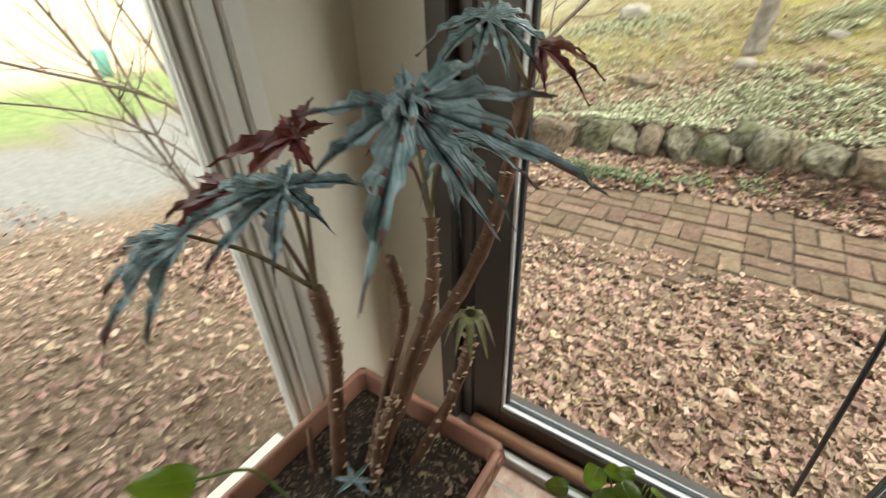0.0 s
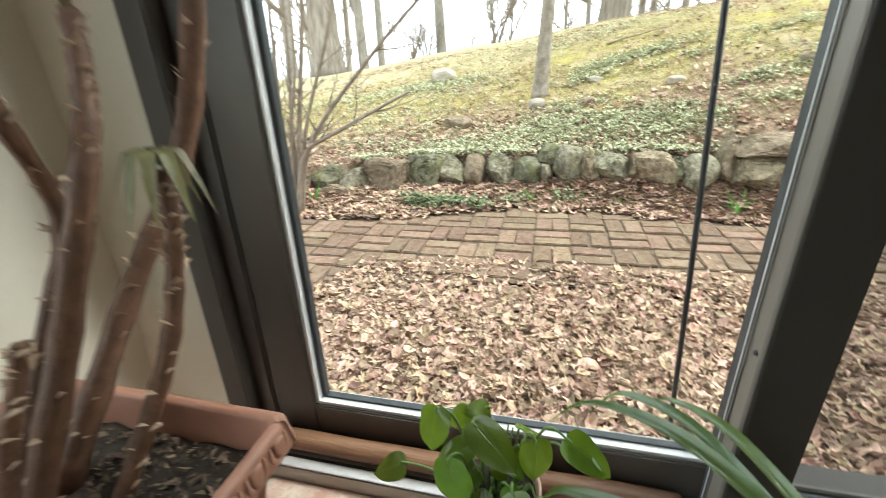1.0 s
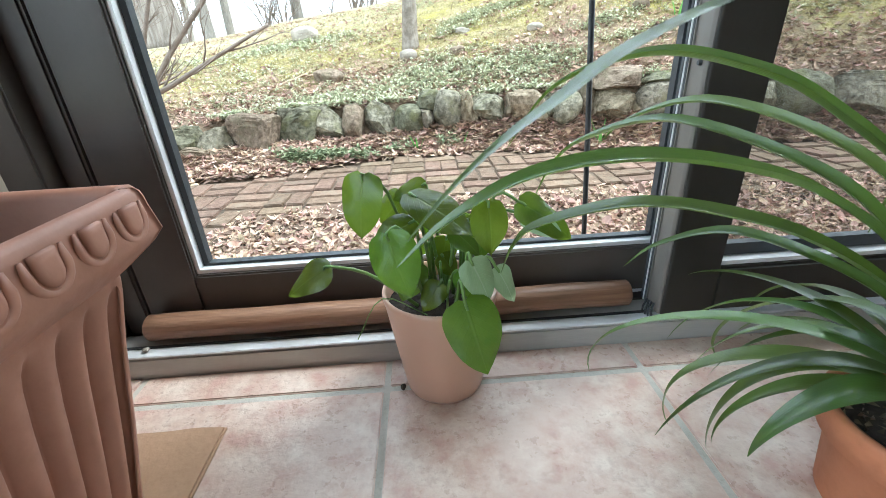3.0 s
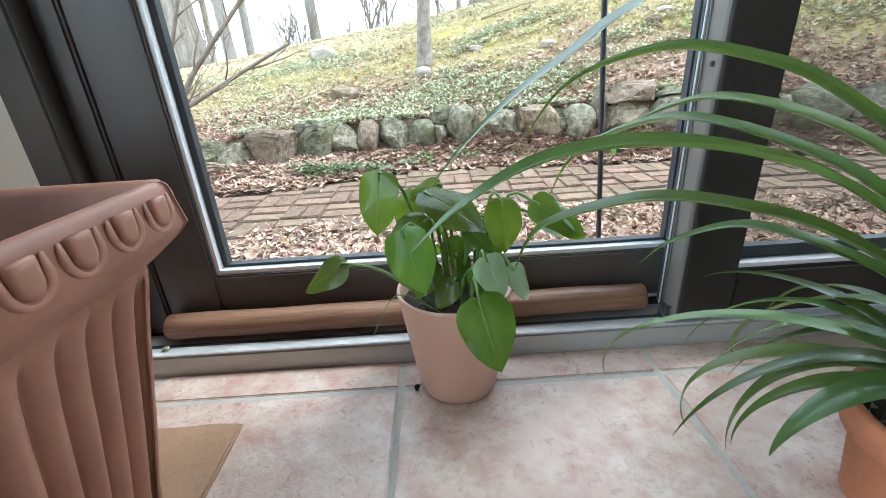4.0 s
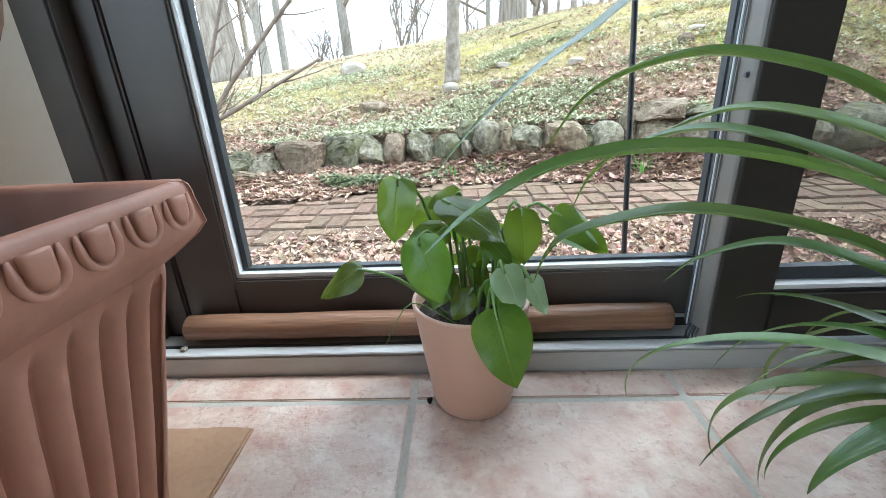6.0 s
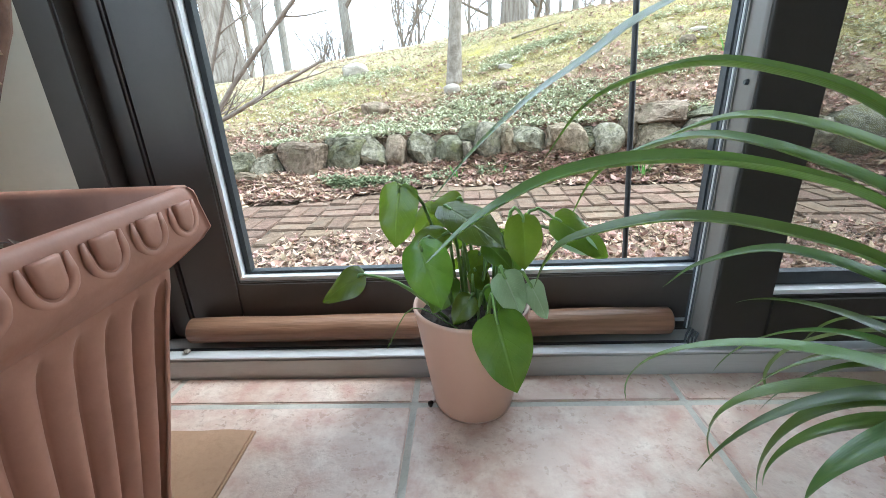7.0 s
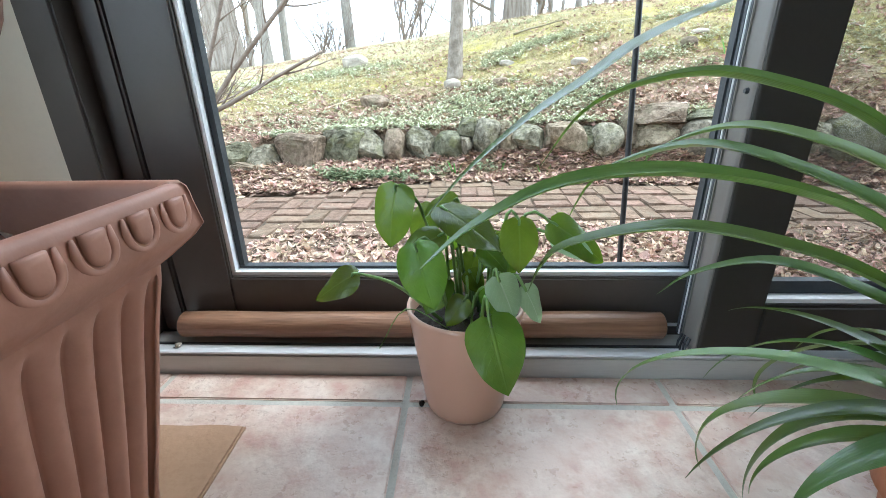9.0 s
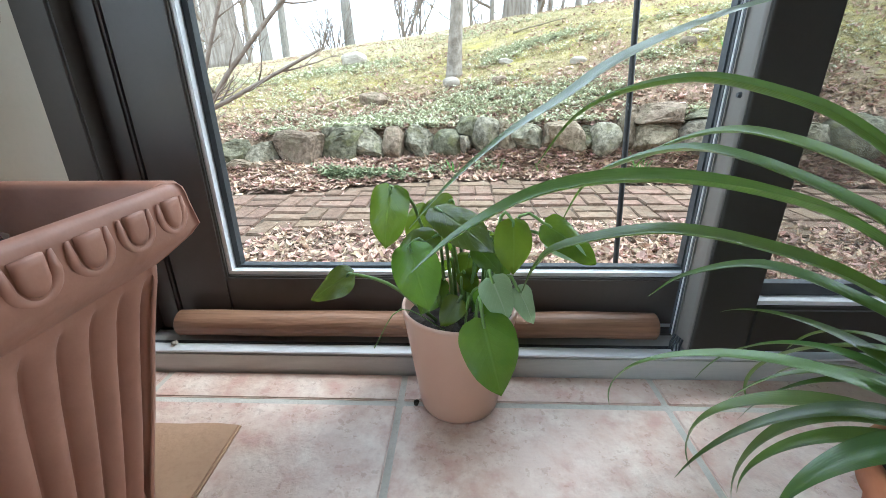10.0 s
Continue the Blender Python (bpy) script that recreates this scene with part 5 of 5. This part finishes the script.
# fallen branches on the slope
for rows, r0 in (([(0.72, 5.52, 0), (0.95, 5.50, 0.02), (1.15, 5.45, 0.03), (1.36, 5.42, 0.03)], 0.014), ([(-1.22, 3.72, 0), (-1.10, 3.80, 0.02), (-0.96, 3.90, 0.03)], 0.011), ([(-1.05, 4.9, 0.0), (-0.9, 4.85, 0.01), (-0.7, 4.9, 0.01)], 0.008), ([(0.5, 5.35, 0.0), (0.52, 5.2, 0.12), (0.6, 5.1, 0.22)], 0.005)):
    fb = bmesh.new()
    pts = [Vector((p.x, p.y, p.z + ground_z(p.x, p.y) + r0)) for p in spread(rows, 12)]
    tube(fb, pts, [r0 * (1 - 0.6 * i / 11) for i in range(12)], 7, 0.2)
    tube(fb, [pts[5], pts[5] + Vector((0.05, 0.07, 0.02)), pts[5] + Vector((0.09, 0.15, 0.02))], [r0 * 0.5, r0 * 0.4, r0 * 0.15], 5)
    solid("fallen_branch", fb, M_STRAW, "dry fallen branch lying on the mossy slope", "branch", group="fallen branches", smooth=True)


def stone(bm, at, sx, sy, sz, seed, rough=0.16, turn=0.0, flat=0.0, sub=4, lean=0.0):
    """A weathered field stone: a block split along random planes, worn at its edges and pitted; its base at the given place."""
    r = random.Random(seed)
    t = bmesh.new()
    bmesh.ops.create_icosphere(t, subdivisions=sub, radius=1.0)
    rounded = rough < 0.12
    cuts = [(Vector((r.gauss(0, 1), r.gauss(0, 1), r.gauss(0, 0.9))).normalized(), r.uniform(0.86, 0.98) if rounded else r.uniform(0.70, 0.95)) for _ in range(7 if rounded else 11)]
    off = Vector((seed * 3.1, seed * 1.7, 0))
    m = Matrix.Translation(at) @ Euler((lean, r.uniform(-0.18, 0.18), turn)).to_matrix().to_4x4()
    for v in t.verts:
        p = v.co.copy()
        p = Vector([math.copysign(abs(c) ** (0.8 if rounded else 0.42), c) for c in p])
        for c, lim in cuts:
            d = p.dot(c) - lim
            if d > 0:
                p -= c * d * 0.985
        p *= 1 + rough * 0.8 * noise.noise(p * 1.4 + off) + rough * 0.22 * noise.noise(p * 4.5 + off) + rough * 0.15 * noise.noise(p * 11 + off)
        crack = abs(noise.noise(p * 2.1 + off * 2))
        if crack < 0.05 and not rounded:
            p *= 1 - 0.06 * (1 - crack / 0.05)
        v.co = p
    lo = [min(v.co[k] for v in t.verts) for k in range(3)]
    hi = [max(v.co[k] for v in t.verts) for k in range(3)]
    for v in t.verts:
        p = [2 * (v.co[k] - lo[k]) / (hi[k] - lo[k]) - 1 for k in range(3)]
        v.co = m @ Vector((p[0] * sx, p[1] * sy, (p[2] + 0.82) * sz))
    idx = {v: bm.verts.new(v.co) for v in t.verts}
    for f in t.faces:
        bm.faces.new([idx[v] for v in f.verts])
    t.free()
    return bm


def rock_wall():
    w = thing("stone_retaining_wall", "low dry-laid wall of mossy field stones", "stone wall", (0, 3.0, -0.25))
    mats = (M_ROCK, M_ROCKT, M_ROCKG)
    # start and end along the line, foot and top, colour (grey, tan, mossy), rounded or split, set back
    row = [(-3.0, -2.62, -0.36, -0.10, 0, 0, 0), (-2.64, -2.25, -0.34, -0.09, 2, 0, 0), (-2.28, -2.02, -0.32, -0.12, 0, 0, 0), (-2.05, -1.82, -0.31, -0.09, 1, 0, 0), (-1.84, -1.55, -0.29, -0.05, 2, 0, 0.02), (-1.80, -1.34, -0.33, -0.19, 1, 0, -0.05), (-1.58, -1.36, -0.28, -0.08, 0, 0, 0), (-1.38, -1.06, -0.31, 0.00, 1, 0, -0.02),
           (-1.10, -0.73, -0.31, 0.01, 2, 0, 0), (-0.80, -0.55, -0.27, 0.03, 0, 0, 0.02), (-0.57, -0.40, -0.28, 0.015, 1, 1, -0.02), (-0.43, -0.13, -0.28, 0.02, 0, 0, 0), (-0.16, 0.08, -0.24, -0.01, 2, 1, -0.01), (0.06, 0.18, -0.22, -0.05, 0, 0, -0.03), (0.03, 0.19, -0.12, 0.085, 2, 0, 0.06), (0.15, 0.37, -0.23, 0.075, 0, 1, -0.01),
           (0.35, 0.50, -0.24, 0.06, 1, 0, 0.02), (0.48, 0.73, -0.21, 0.045, 0, 0, 0), (0.70, 0.80, -0.22, -0.02, 1, 0, 0.02), (0.75, 1.02, -0.21, 0.05, 1, 0, 0), (0.98, 1.11, -0.20, 0.02, 2, 0, 0.03), (1.07, 1.28, -0.22, 0.045, 0, 1, -0.01), (1.24, 1.40, -0.18, 0.16, 1, 0, 0.04), (1.37, 1.69, -0.20, 0.06, 1, 0, 0),
           (1.38, 1.73, 0.035, 0.19, 1, 0, 0.05), (1.67, 2.02, -0.21, 0.075, 0, 1, 0), (1.72, 2.04, 0.04, 0.14, 2, 0, 0.10), (2.00, 2.38, -0.20, 0.10, 1, 0, 0), (2.35, 2.62, -0.22, 0.06, 0, 0, 0), (2.60, 3.02, -0.22, 0.11, 2, 1, 0), (3.0, 3.42, -0.24, 0.08, 0, 0, 0), (3.4, 3.85, -0.26, 0.08, 1, 0, 0)]
    for i, (x0, x1, z0, z1, k, ball, back) in enumerate(row):
        bm = bmesh.new()
        x, sz = (x0 + x1) / 2, (z1 - z0) / 2
        stone(bm, (x, wall_line(x) + 0.05 + back, z0 + 0.18 * sz), (x1 - x0) * (0.56 if ball else 0.60), 0.17, sz * 1.04, i + 3, 0.10 if ball else 0.14, rng.uniform(-0.12, 0.12), lean=-0.10)
        part("stone", bm, mats[k], w, smooth=bool(ball)).location = -Vector(w.location)
    rs = random.Random(77)
    for i in range(46):
        x = rs.uniform(-2.3, 3.0)
        s = rs.uniform(0.03, 0.065)
        if i % 2:
            y, z = wall_line(x) - rs.uniform(0.03, 0.10), None
        else:
            y, z = wall_line(x) + rs.uniform(0.0, 0.05), rs.uniform(-0.2, -0.05)
        z = ground_z(x, y - 0.05) - 0.02 if z is None else z
        bm = bmesh.new()
        stone(bm, (x, y, z), s, s * rs.uniform(0.7, 1.0), s * rs.uniform(0.5, 0.9), i + 90, 0.2, sub=2)
        part("stone", bm, M_ROCKT if i % 3 else M_ROCK, w).location = -Vector(w.location)


rock_wall()

for i, (x, y, s, flat, k, words) in enumerate([
        (-0.02, 4.06, 0.085, 0.75, 2, "round pale boulder at the foot of a tree"), (0.44, 3.95, 0.080, 0.6, 1, "low tan stone on the bank"),
        (-0.75, 3.79, 0.14, 0.5, 1, "grey stone half sunk in the bank"), (-1.30, 5.55, 0.17, 0.62, 2, "broad pale boulder on the lawn"),
        (0.54, 4.44, 0.080, 0.5, 2, "small pale stone on the mossy slope"), (2.09, 3.84, 0.072, 0.8, 1, "small pinkish stone on the mossy slope"),
        (2.27, 4.06, 0.085, 0.35, 2, "flat pale stone on the mossy slope"), (1.18, 3.99, 0.080, 0.5, 2, "flat pale stone in the moss"),
        (3.3, 4.6, 0.13, 0.5, 0, "grey stone in the moss"), (3.1, 3.9, 0.09, 0.5, 2, "flat pale stone in the moss")]):
    bm = bmesh.new()
    stone(bm, (x, y, ground_z(x, y) - 0.03), s, s * 0.8, s * flat, i + 130, 0.11 if k else 0.16)
    solid("boulder", bm, (M_ROCK, M_ROCKT, M_ROCKW)[k], words, "stone", group="stones on the bank")


def grow(bm, p, d, length, r, depth, rnd, spread_a=0.5, lift=0.25, n=6):
    """A bare limb that forks into thinner ones."""
    pts, rad = [p.copy()], [r]
    steps = 5 if depth > 1 else 4
    dd = d.normalized()
    for i in range(steps):
        dd = (dd + Vector((rnd.gauss(0, 0.13), rnd.gauss(0, 0.13), rnd.gauss(0, 0.08) + lift * 0.15))).normalized()
        pts.append(pts[-1] + dd * length / steps)
        rad.append(r * (1 - 0.55 * (i + 1) / steps))
    tube(bm, pts, rad, n if depth > 1 else 4, 0.05)
    if depth <= 0:
        return
    for k in range(rnd.randint(2, 4)):
        j = rnd.randint(2, steps)
        a = rnd.uniform(0, 6.283)
        side = dd.orthogonal().normalized()
        side.rotate(Matrix.Rotation(a, 3, dd))
        nd = (dd + side * rnd.uniform(spread_a * 0.6, spread_a * 1.5)).normalized()
        grow(bm, pts[j], nd, length * rnd.uniform(0.5, 0.8), rad[j] * rnd.uniform(0.5, 0.75), depth - 1, rnd, spread_a, lift, n)


def tree(x, y, r, height, seed, material, label, lean=(0.0, 0.0), fork=0.45, limbs=9, depth=2):
    rnd = random.Random(seed)
    t = thing("tree", label, "tree", (x, y, ground_z(x, y) - 0.05), group="bare trees on the hill")
    bm = bmesh.new()
    pts, rad = [], []
    for i in range(29):
        u = (i / 28) ** 1.35
        pts.append(Vector((lean[0] * u * height + 0.02 * height * noise.noise((u * 2, seed, 0)), lean[1] * u * height + 0.02 * height * noise.noise((u * 2, seed, 5)), u * height)))
        flare = 1 + 0.30 * math.exp(-u * height / (r * 1.8))
        rad.append(r * flare * (1 - 0.75 * u))
    tube(bm, pts, rad, 22, 0.12)
    trunk = part("trunk", bm, material, t, smooth=True)
    cr = bmesh.new()
    for k in range(limbs):
        j = rnd.randint(int(28 * fork), 26)
        a = rnd.uniform(0, 6.283)
        d = Vector((math.cos(a), math.sin(a), rnd.uniform(0.35, 1.1)))
        grow(cr, pts[j], d, height * rnd.uniform(0.16, 0.3), rad[j] * rnd.uniform(0.4, 0.65), depth, rnd)
    part("branches", cr, M_TWIG, t, "bare leafless branches")
    return t


tree(0.0, 4.33, 0.072, 6.5, 1, M_BARK, "slim grey-barked young tree, leafless", fork=0.5, limbs=10, lean=(-0.004, 0.0))


# Places on the hilltop by bearing and distance from the camera's eye.
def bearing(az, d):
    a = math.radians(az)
    return CAM_EYE[0] + d * math.sin(a), CAM_EYE[1] + d * math.cos(a)


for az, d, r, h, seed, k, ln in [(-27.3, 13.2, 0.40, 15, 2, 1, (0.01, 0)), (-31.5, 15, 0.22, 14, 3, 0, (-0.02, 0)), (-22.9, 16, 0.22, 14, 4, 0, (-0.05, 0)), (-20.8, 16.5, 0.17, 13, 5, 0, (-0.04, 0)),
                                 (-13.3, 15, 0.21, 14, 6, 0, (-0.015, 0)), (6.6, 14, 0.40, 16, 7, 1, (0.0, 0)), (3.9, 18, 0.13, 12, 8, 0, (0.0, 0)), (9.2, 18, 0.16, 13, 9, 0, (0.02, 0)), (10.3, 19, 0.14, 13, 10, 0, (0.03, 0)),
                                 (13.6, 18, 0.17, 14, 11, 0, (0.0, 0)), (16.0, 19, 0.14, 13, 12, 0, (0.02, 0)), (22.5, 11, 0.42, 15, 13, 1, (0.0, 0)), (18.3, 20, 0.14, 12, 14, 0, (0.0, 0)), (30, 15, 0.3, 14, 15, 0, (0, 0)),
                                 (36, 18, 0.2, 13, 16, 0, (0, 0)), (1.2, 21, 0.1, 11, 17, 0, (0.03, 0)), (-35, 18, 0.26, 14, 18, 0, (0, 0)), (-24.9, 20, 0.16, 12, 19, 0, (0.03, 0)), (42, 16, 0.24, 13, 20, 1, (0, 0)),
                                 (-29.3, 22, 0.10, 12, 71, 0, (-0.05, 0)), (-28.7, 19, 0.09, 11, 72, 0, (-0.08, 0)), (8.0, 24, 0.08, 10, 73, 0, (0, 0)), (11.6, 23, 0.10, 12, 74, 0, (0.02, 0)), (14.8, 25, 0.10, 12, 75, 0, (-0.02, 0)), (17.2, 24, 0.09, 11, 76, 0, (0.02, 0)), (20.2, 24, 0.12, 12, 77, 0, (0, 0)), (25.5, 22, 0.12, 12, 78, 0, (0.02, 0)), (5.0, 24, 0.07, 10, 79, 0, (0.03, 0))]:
    tree(*bearing(az, d), r * (1.0 if k else 0.78), h, seed, M_BARKD if k else M_BARK_HAZE, "thick brown-barked leafless tree on the hilltop" if k else "tall slender grey leafless tree on the hilltop", lean=ln, fork=0.22, limbs=14, depth=3)


def shrub(x, y, height, stems, seed, label, thick=0.02, fan=0.5, tilt=(0, 0), depth=2):
    rnd = random.Random(seed)
    s = thing("shrub", label, "shrub", (x, y, ground_z(x, y) - 0.03), group="bare shrubs")
    for k in range(stems):
        bm = bmesh.new()
        a = rnd.uniform(0, 6.283)
        d = Vector((math.cos(a) * fan * rnd.random() + tilt[0], math.sin(a) * fan * rnd.random() + tilt[1], 1))
        grow(bm, Vector((rnd.gauss(0, 0.06) * height * 0.4, rnd.gauss(0, 0.06) * height * 0.4, 0)), d, height * rnd.uniform(0.6, 1.0), thick * rnd.uniform(0.6, 1.2), depth, rnd, 0.45, 0.3)
        part("stem", bm, M_TWIG, s)
    return s


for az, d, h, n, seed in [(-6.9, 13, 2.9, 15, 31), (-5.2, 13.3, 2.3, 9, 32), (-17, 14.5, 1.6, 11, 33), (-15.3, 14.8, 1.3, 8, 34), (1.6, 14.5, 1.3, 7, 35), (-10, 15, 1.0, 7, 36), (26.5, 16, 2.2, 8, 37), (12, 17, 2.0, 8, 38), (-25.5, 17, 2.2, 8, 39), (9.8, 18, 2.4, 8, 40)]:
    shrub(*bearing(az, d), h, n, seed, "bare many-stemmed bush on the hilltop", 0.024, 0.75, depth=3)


def stemmed(at, stems, seed, label, r0):
    """A bare shrub whose main stems are given by their way points, with random side twigs."""
    rnd = random.Random(seed)
    s = thing("shrub", label, "shrub", at, group="bare shrubs")
    o = Vector(at)
    for rows in stems:
        pts = [p - o for p in spread(rows, 14)]
        bm = bmesh.new()
        k = r0 * rnd.uniform(0.7, 1.15)
        rad = [k * (1 - 0.60 * i / 13) for i in range(14)]
        tube(bm, pts, rad, 7, 0.08)
        for i in list(range(3, 13)) * 2:
            if rnd.random() < 0.62:
                d = (pts[i] - pts[i - 1]).normalized()
                side = Vector((rnd.gauss(0, 1), rnd.gauss(0, 1), rnd.gauss(0.2, 0.6))).normalized()
                grow(bm, pts[i], d + side * 0.8, rnd.uniform(0.12, 0.38), rad[i] * 0.5, 1, rnd, 0.45, 0.3)
        part("stem", bm, M_TWIG, s, smooth=True)


stemmed((-1.78, 2.45, -0.36), [
    [(-1.80, 2.45, -0.36), (-1.79, 2.45, 0.3), (-1.73, 2.44, 1.0), (-1.70, 2.44, 1.7)],
    [(-1.77, 2.45, -0.36), (-1.66, 2.45, 0.25), (-1.49, 2.42, 0.97), (-1.38, 2.4, 1.6)],
    [(-1.75, 2.44, -0.36), (-1.58, 2.42, 0.30), (-1.28, 2.38, 0.95), (-1.12, 2.36, 1.5)],
    [(-1.74, 2.43, -0.36), (-1.56, 2.42, 0.20), (-1.02, 2.40, 0.76), (-0.62, 2.38, 1.10)],
    [(-1.75, 2.40, -0.36), (-1.60, 2.38, 0.12), (-1.33, 2.36, 0.28), (-0.76, 2.34, 0.54)],
    [(-1.82, 2.50, -0.36), (-1.90, 2.55, 0.3), (-2.0, 2.6, 1.0), (-2.1, 2.65, 1.5)],
    [(-1.80, 2.40, -0.36), (-1.83, 2.3, 0.3), (-1.86, 2.2, 0.9), (-1.9, 2.15, 1.4)],
    [(-1.76, 2.47, -0.36), (-1.72, 2.47, 0.3), (-1.64, 2.46, 0.9), (-1.60, 2.44, 1.7)],
    [(-1.79, 2.46, -0.36), (-1.80, 2.47, 0.35), (-1.84, 2.50, 1.0), (-1.83, 2.52, 1.7)],
    [(-1.77, 2.43, -0.36), (-1.70, 2.41, 0.25), (-1.56, 2.38, 0.75), (-1.50, 2.36, 1.4)]], 41, "bare multi-stemmed shrub outside the sliding door", 0.021)
stemmed((-1.85, 0.50, -0.42), [
    [(-1.85, 0.50, -0.42), (-1.78, 0.35, 0.1), (-1.70, 0.20, 0.40), (-1.70, 0.12, 1.0)],
    [(-1.86, 0.50, -0.42), (-1.80, 0.38, 0.3), (-1.70, 0.26, 0.64), (-1.66, -0.16, 0.86)],
    [(-1.88, 0.48, -0.42), (-1.82, 0.25, 0.3), (-1.75, 0.05, 0.9), (-1.7, -0.15, 1.4)],
    [(-1.84, 0.52, -0.42), (-1.76, 0.40, 0.2), (-1.66, 0.10, 0.62), (-1.62, -0.30, 0.80)],
    [(-1.9, 0.52, -0.42), (-2.0, 0.5, 0.3), (-2.1, 0.4, 0.9), (-2.2, 0.2, 1.4)]], 42, "bare arching shrub outside the tall window", 0.010)


def shoots(x, y, seed, n=6, h=0.16):
    rnd = random.Random(seed)
    t = thing("bulb_shoots", "clump of green bulb shoots among dry leaves", "plant", (x, y, ground_z(x, y)), group="bulb shoots")
    for k in range(n):
        bm = bmesh.new()
        a = rnd.uniform(0, 6.283)
        hh = h * rnd.uniform(0.6, 1.1)
        o = Vector((math.cos(a) * 0.02, math.sin(a) * 0.02, 0))
        pts = [o + Vector((math.cos(a), math.sin(a), 0)) * (0.35 * hh * (u / 5) ** 1.6) + Vector((0, 0, hh * u / 5)) for u in range(6)]
        strip = []
        sd = Vector((-math.sin(a), math.cos(a), 0))
        for u, p in enumerate(pts):
            w = 0.009 * (1 - (u / 5) ** 2) + 0.001
            strip.append((bm.verts.new(p - sd * w), bm.verts.new(p + Vector((math.cos(a), math.sin(a), 0)) * 0.003), bm.verts.new(p + sd * w)))
        for p, q in zip(strip, strip[1:]):
            bm.faces.new((p[0], p[1], q[1], q[0]))
            bm.faces.new((p[1], p[2], q[2], q[1]))
        part("blade", bm, M_SHOOT, t)


for i, (x, y, n, h) in enumerate([(1.38, 2.72, 7, 0.19), (1.32, 2.70, 4, 0.14), (-1.72, 2.62, 6, 0.2), (0.02, 2.86, 4, 0.13), (0.68, 2.8, 3, 0.12), (0.36, 2.86, 3, 0.1), (2.3, 3.6, 5, 0.16)]):
    shoots(x, y, 50 + i, n, h)

bn = lathe([(0.05, 0.0), (0.11, 0.0), (0.125, 0.46), (0.135, 0.5), (0.02, 0.53)], 20)
bmesh.ops.translate(bn, verts=list(bn.verts), vec=(-10.7, 3.2, ground_z(-10.7, 3.2)))
solid("bin", bn, M_TEAL, "small teal plastic bin at the edge of the grass", "bin", smooth=True)


# ---- brick path and floor tiles, piece by piece ----
def path_z(x, y):
    """The height of the path's surface, smoother than the ground beneath it."""
    return -0.385 + 0.05 * smooth(y, 1.5, 2.7) + 0.012 * noise.noise((x * 1.1, y * 1.1, 0))


def brick_path():
    p = tagged(new("path", None), "worn red-brown brick path partly covered by leaves", "path", kind="structure")
    p.location = (0, 2.2, -0.4)
    data = []
    for k in range(4):
        bm = bmesh.new()
        L, W = 0.2175, 0.1055
        box(bm, -L / 2, L / 2, -W / 2, W / 2, -0.05, 0.0)
        for v in bm.verts:
            v.co.x += 0.002 * noise.noise((v.co.x * 40, k, v.co.y * 40))
            v.co.y += 0.002 * noise.noise((v.co.y * 40, k + 9, v.co.x * 40))
        data.append(finish("brick", bm, M_BRICK, bevel=0.005))
    # basket-weave cells of two bricks each
    c = 0.2255
    n = 0
    for i in range(-15, 20):
        for j in range(-11, 3):
            cx, cy = 0.173 + i * c, 2.218 + j * c + 0.012 * math.sin(i * 0.6)
            for k in (-1, 1):
                along = (i + j) % 2 == 0
                bx, by = (cx, cy + k * c / 4) if along else (cx + k * c / 4, cy)
                if not (path_near(bx) - 0.10 < by < path_far(bx) - 0.03) or bx > 4.3 or bx < -3.1:
                    continue
                if n >= 300 and abs(bx) > 2.2:
                    continue
                n += 1
                ob = new("brick", data[(i * 3 + j + k) % 4])
                ob.parent = p
                ob.location = (bx + rng.uniform(-0.006, 0.006), by - 2.2 + rng.uniform(-0.006, 0.006), path_z(bx, by) + 0.4 + rng.uniform(-0.004, 0.004))
                ob.rotation_euler = (rng.gauss(0, 0.012), rng.gauss(0, 0.012), (0 if along else math.pi / 2) + rng.gauss(0, 0.03))
    # the sandy bed that fills the joints
    bed, rows = bmesh.new(), []
    for i in range(61):
        x = -3.1 + 7.4 * i / 60
        y0, y1 = path_near(x) - 0.2, path_far(x) - 0.02
        rows.append([bed.verts.new((x, y0 + (y1 - y0) * j / 20 - 2.2, path_z(x, y0 + (y1 - y0) * j / 20) + 0.4 - 0.010)) for j in range(21)])
    for a, b in zip(rows, rows[1:]):
        for j in range(20):
            bed.faces.new((a[j], b[j], b[j + 1], a[j + 1]))
    part("joint_sand", bed, M_SAND, p, "dark sandy dirt between the bricks")


brick_path()


def floor_tiles():
    data = []
    for w, d in ((0.3025, 0.3025), (0.3025, FLOOR_EDGE - 0.0055)):
        bm = boxes((-w / 2, w / 2, -d / 2, d / 2, -0.008, 0.0))
        data.append(finish("tile", bm, M_TILE, bevel=0.0015))
    for i in range(-2, 11):
        for j in range(-11, 1):
            ob = new("tile", data[1 if j == 0 else 0])
            ob.parent = floor
            x = (i + 0.5) * PITCH
            y = (FLOOR_EDGE + 0.0042) / 2 if j == 0 else (j + 0.5) * PITCH
            ob.location = (x, y, 0.0)


floor_tiles()
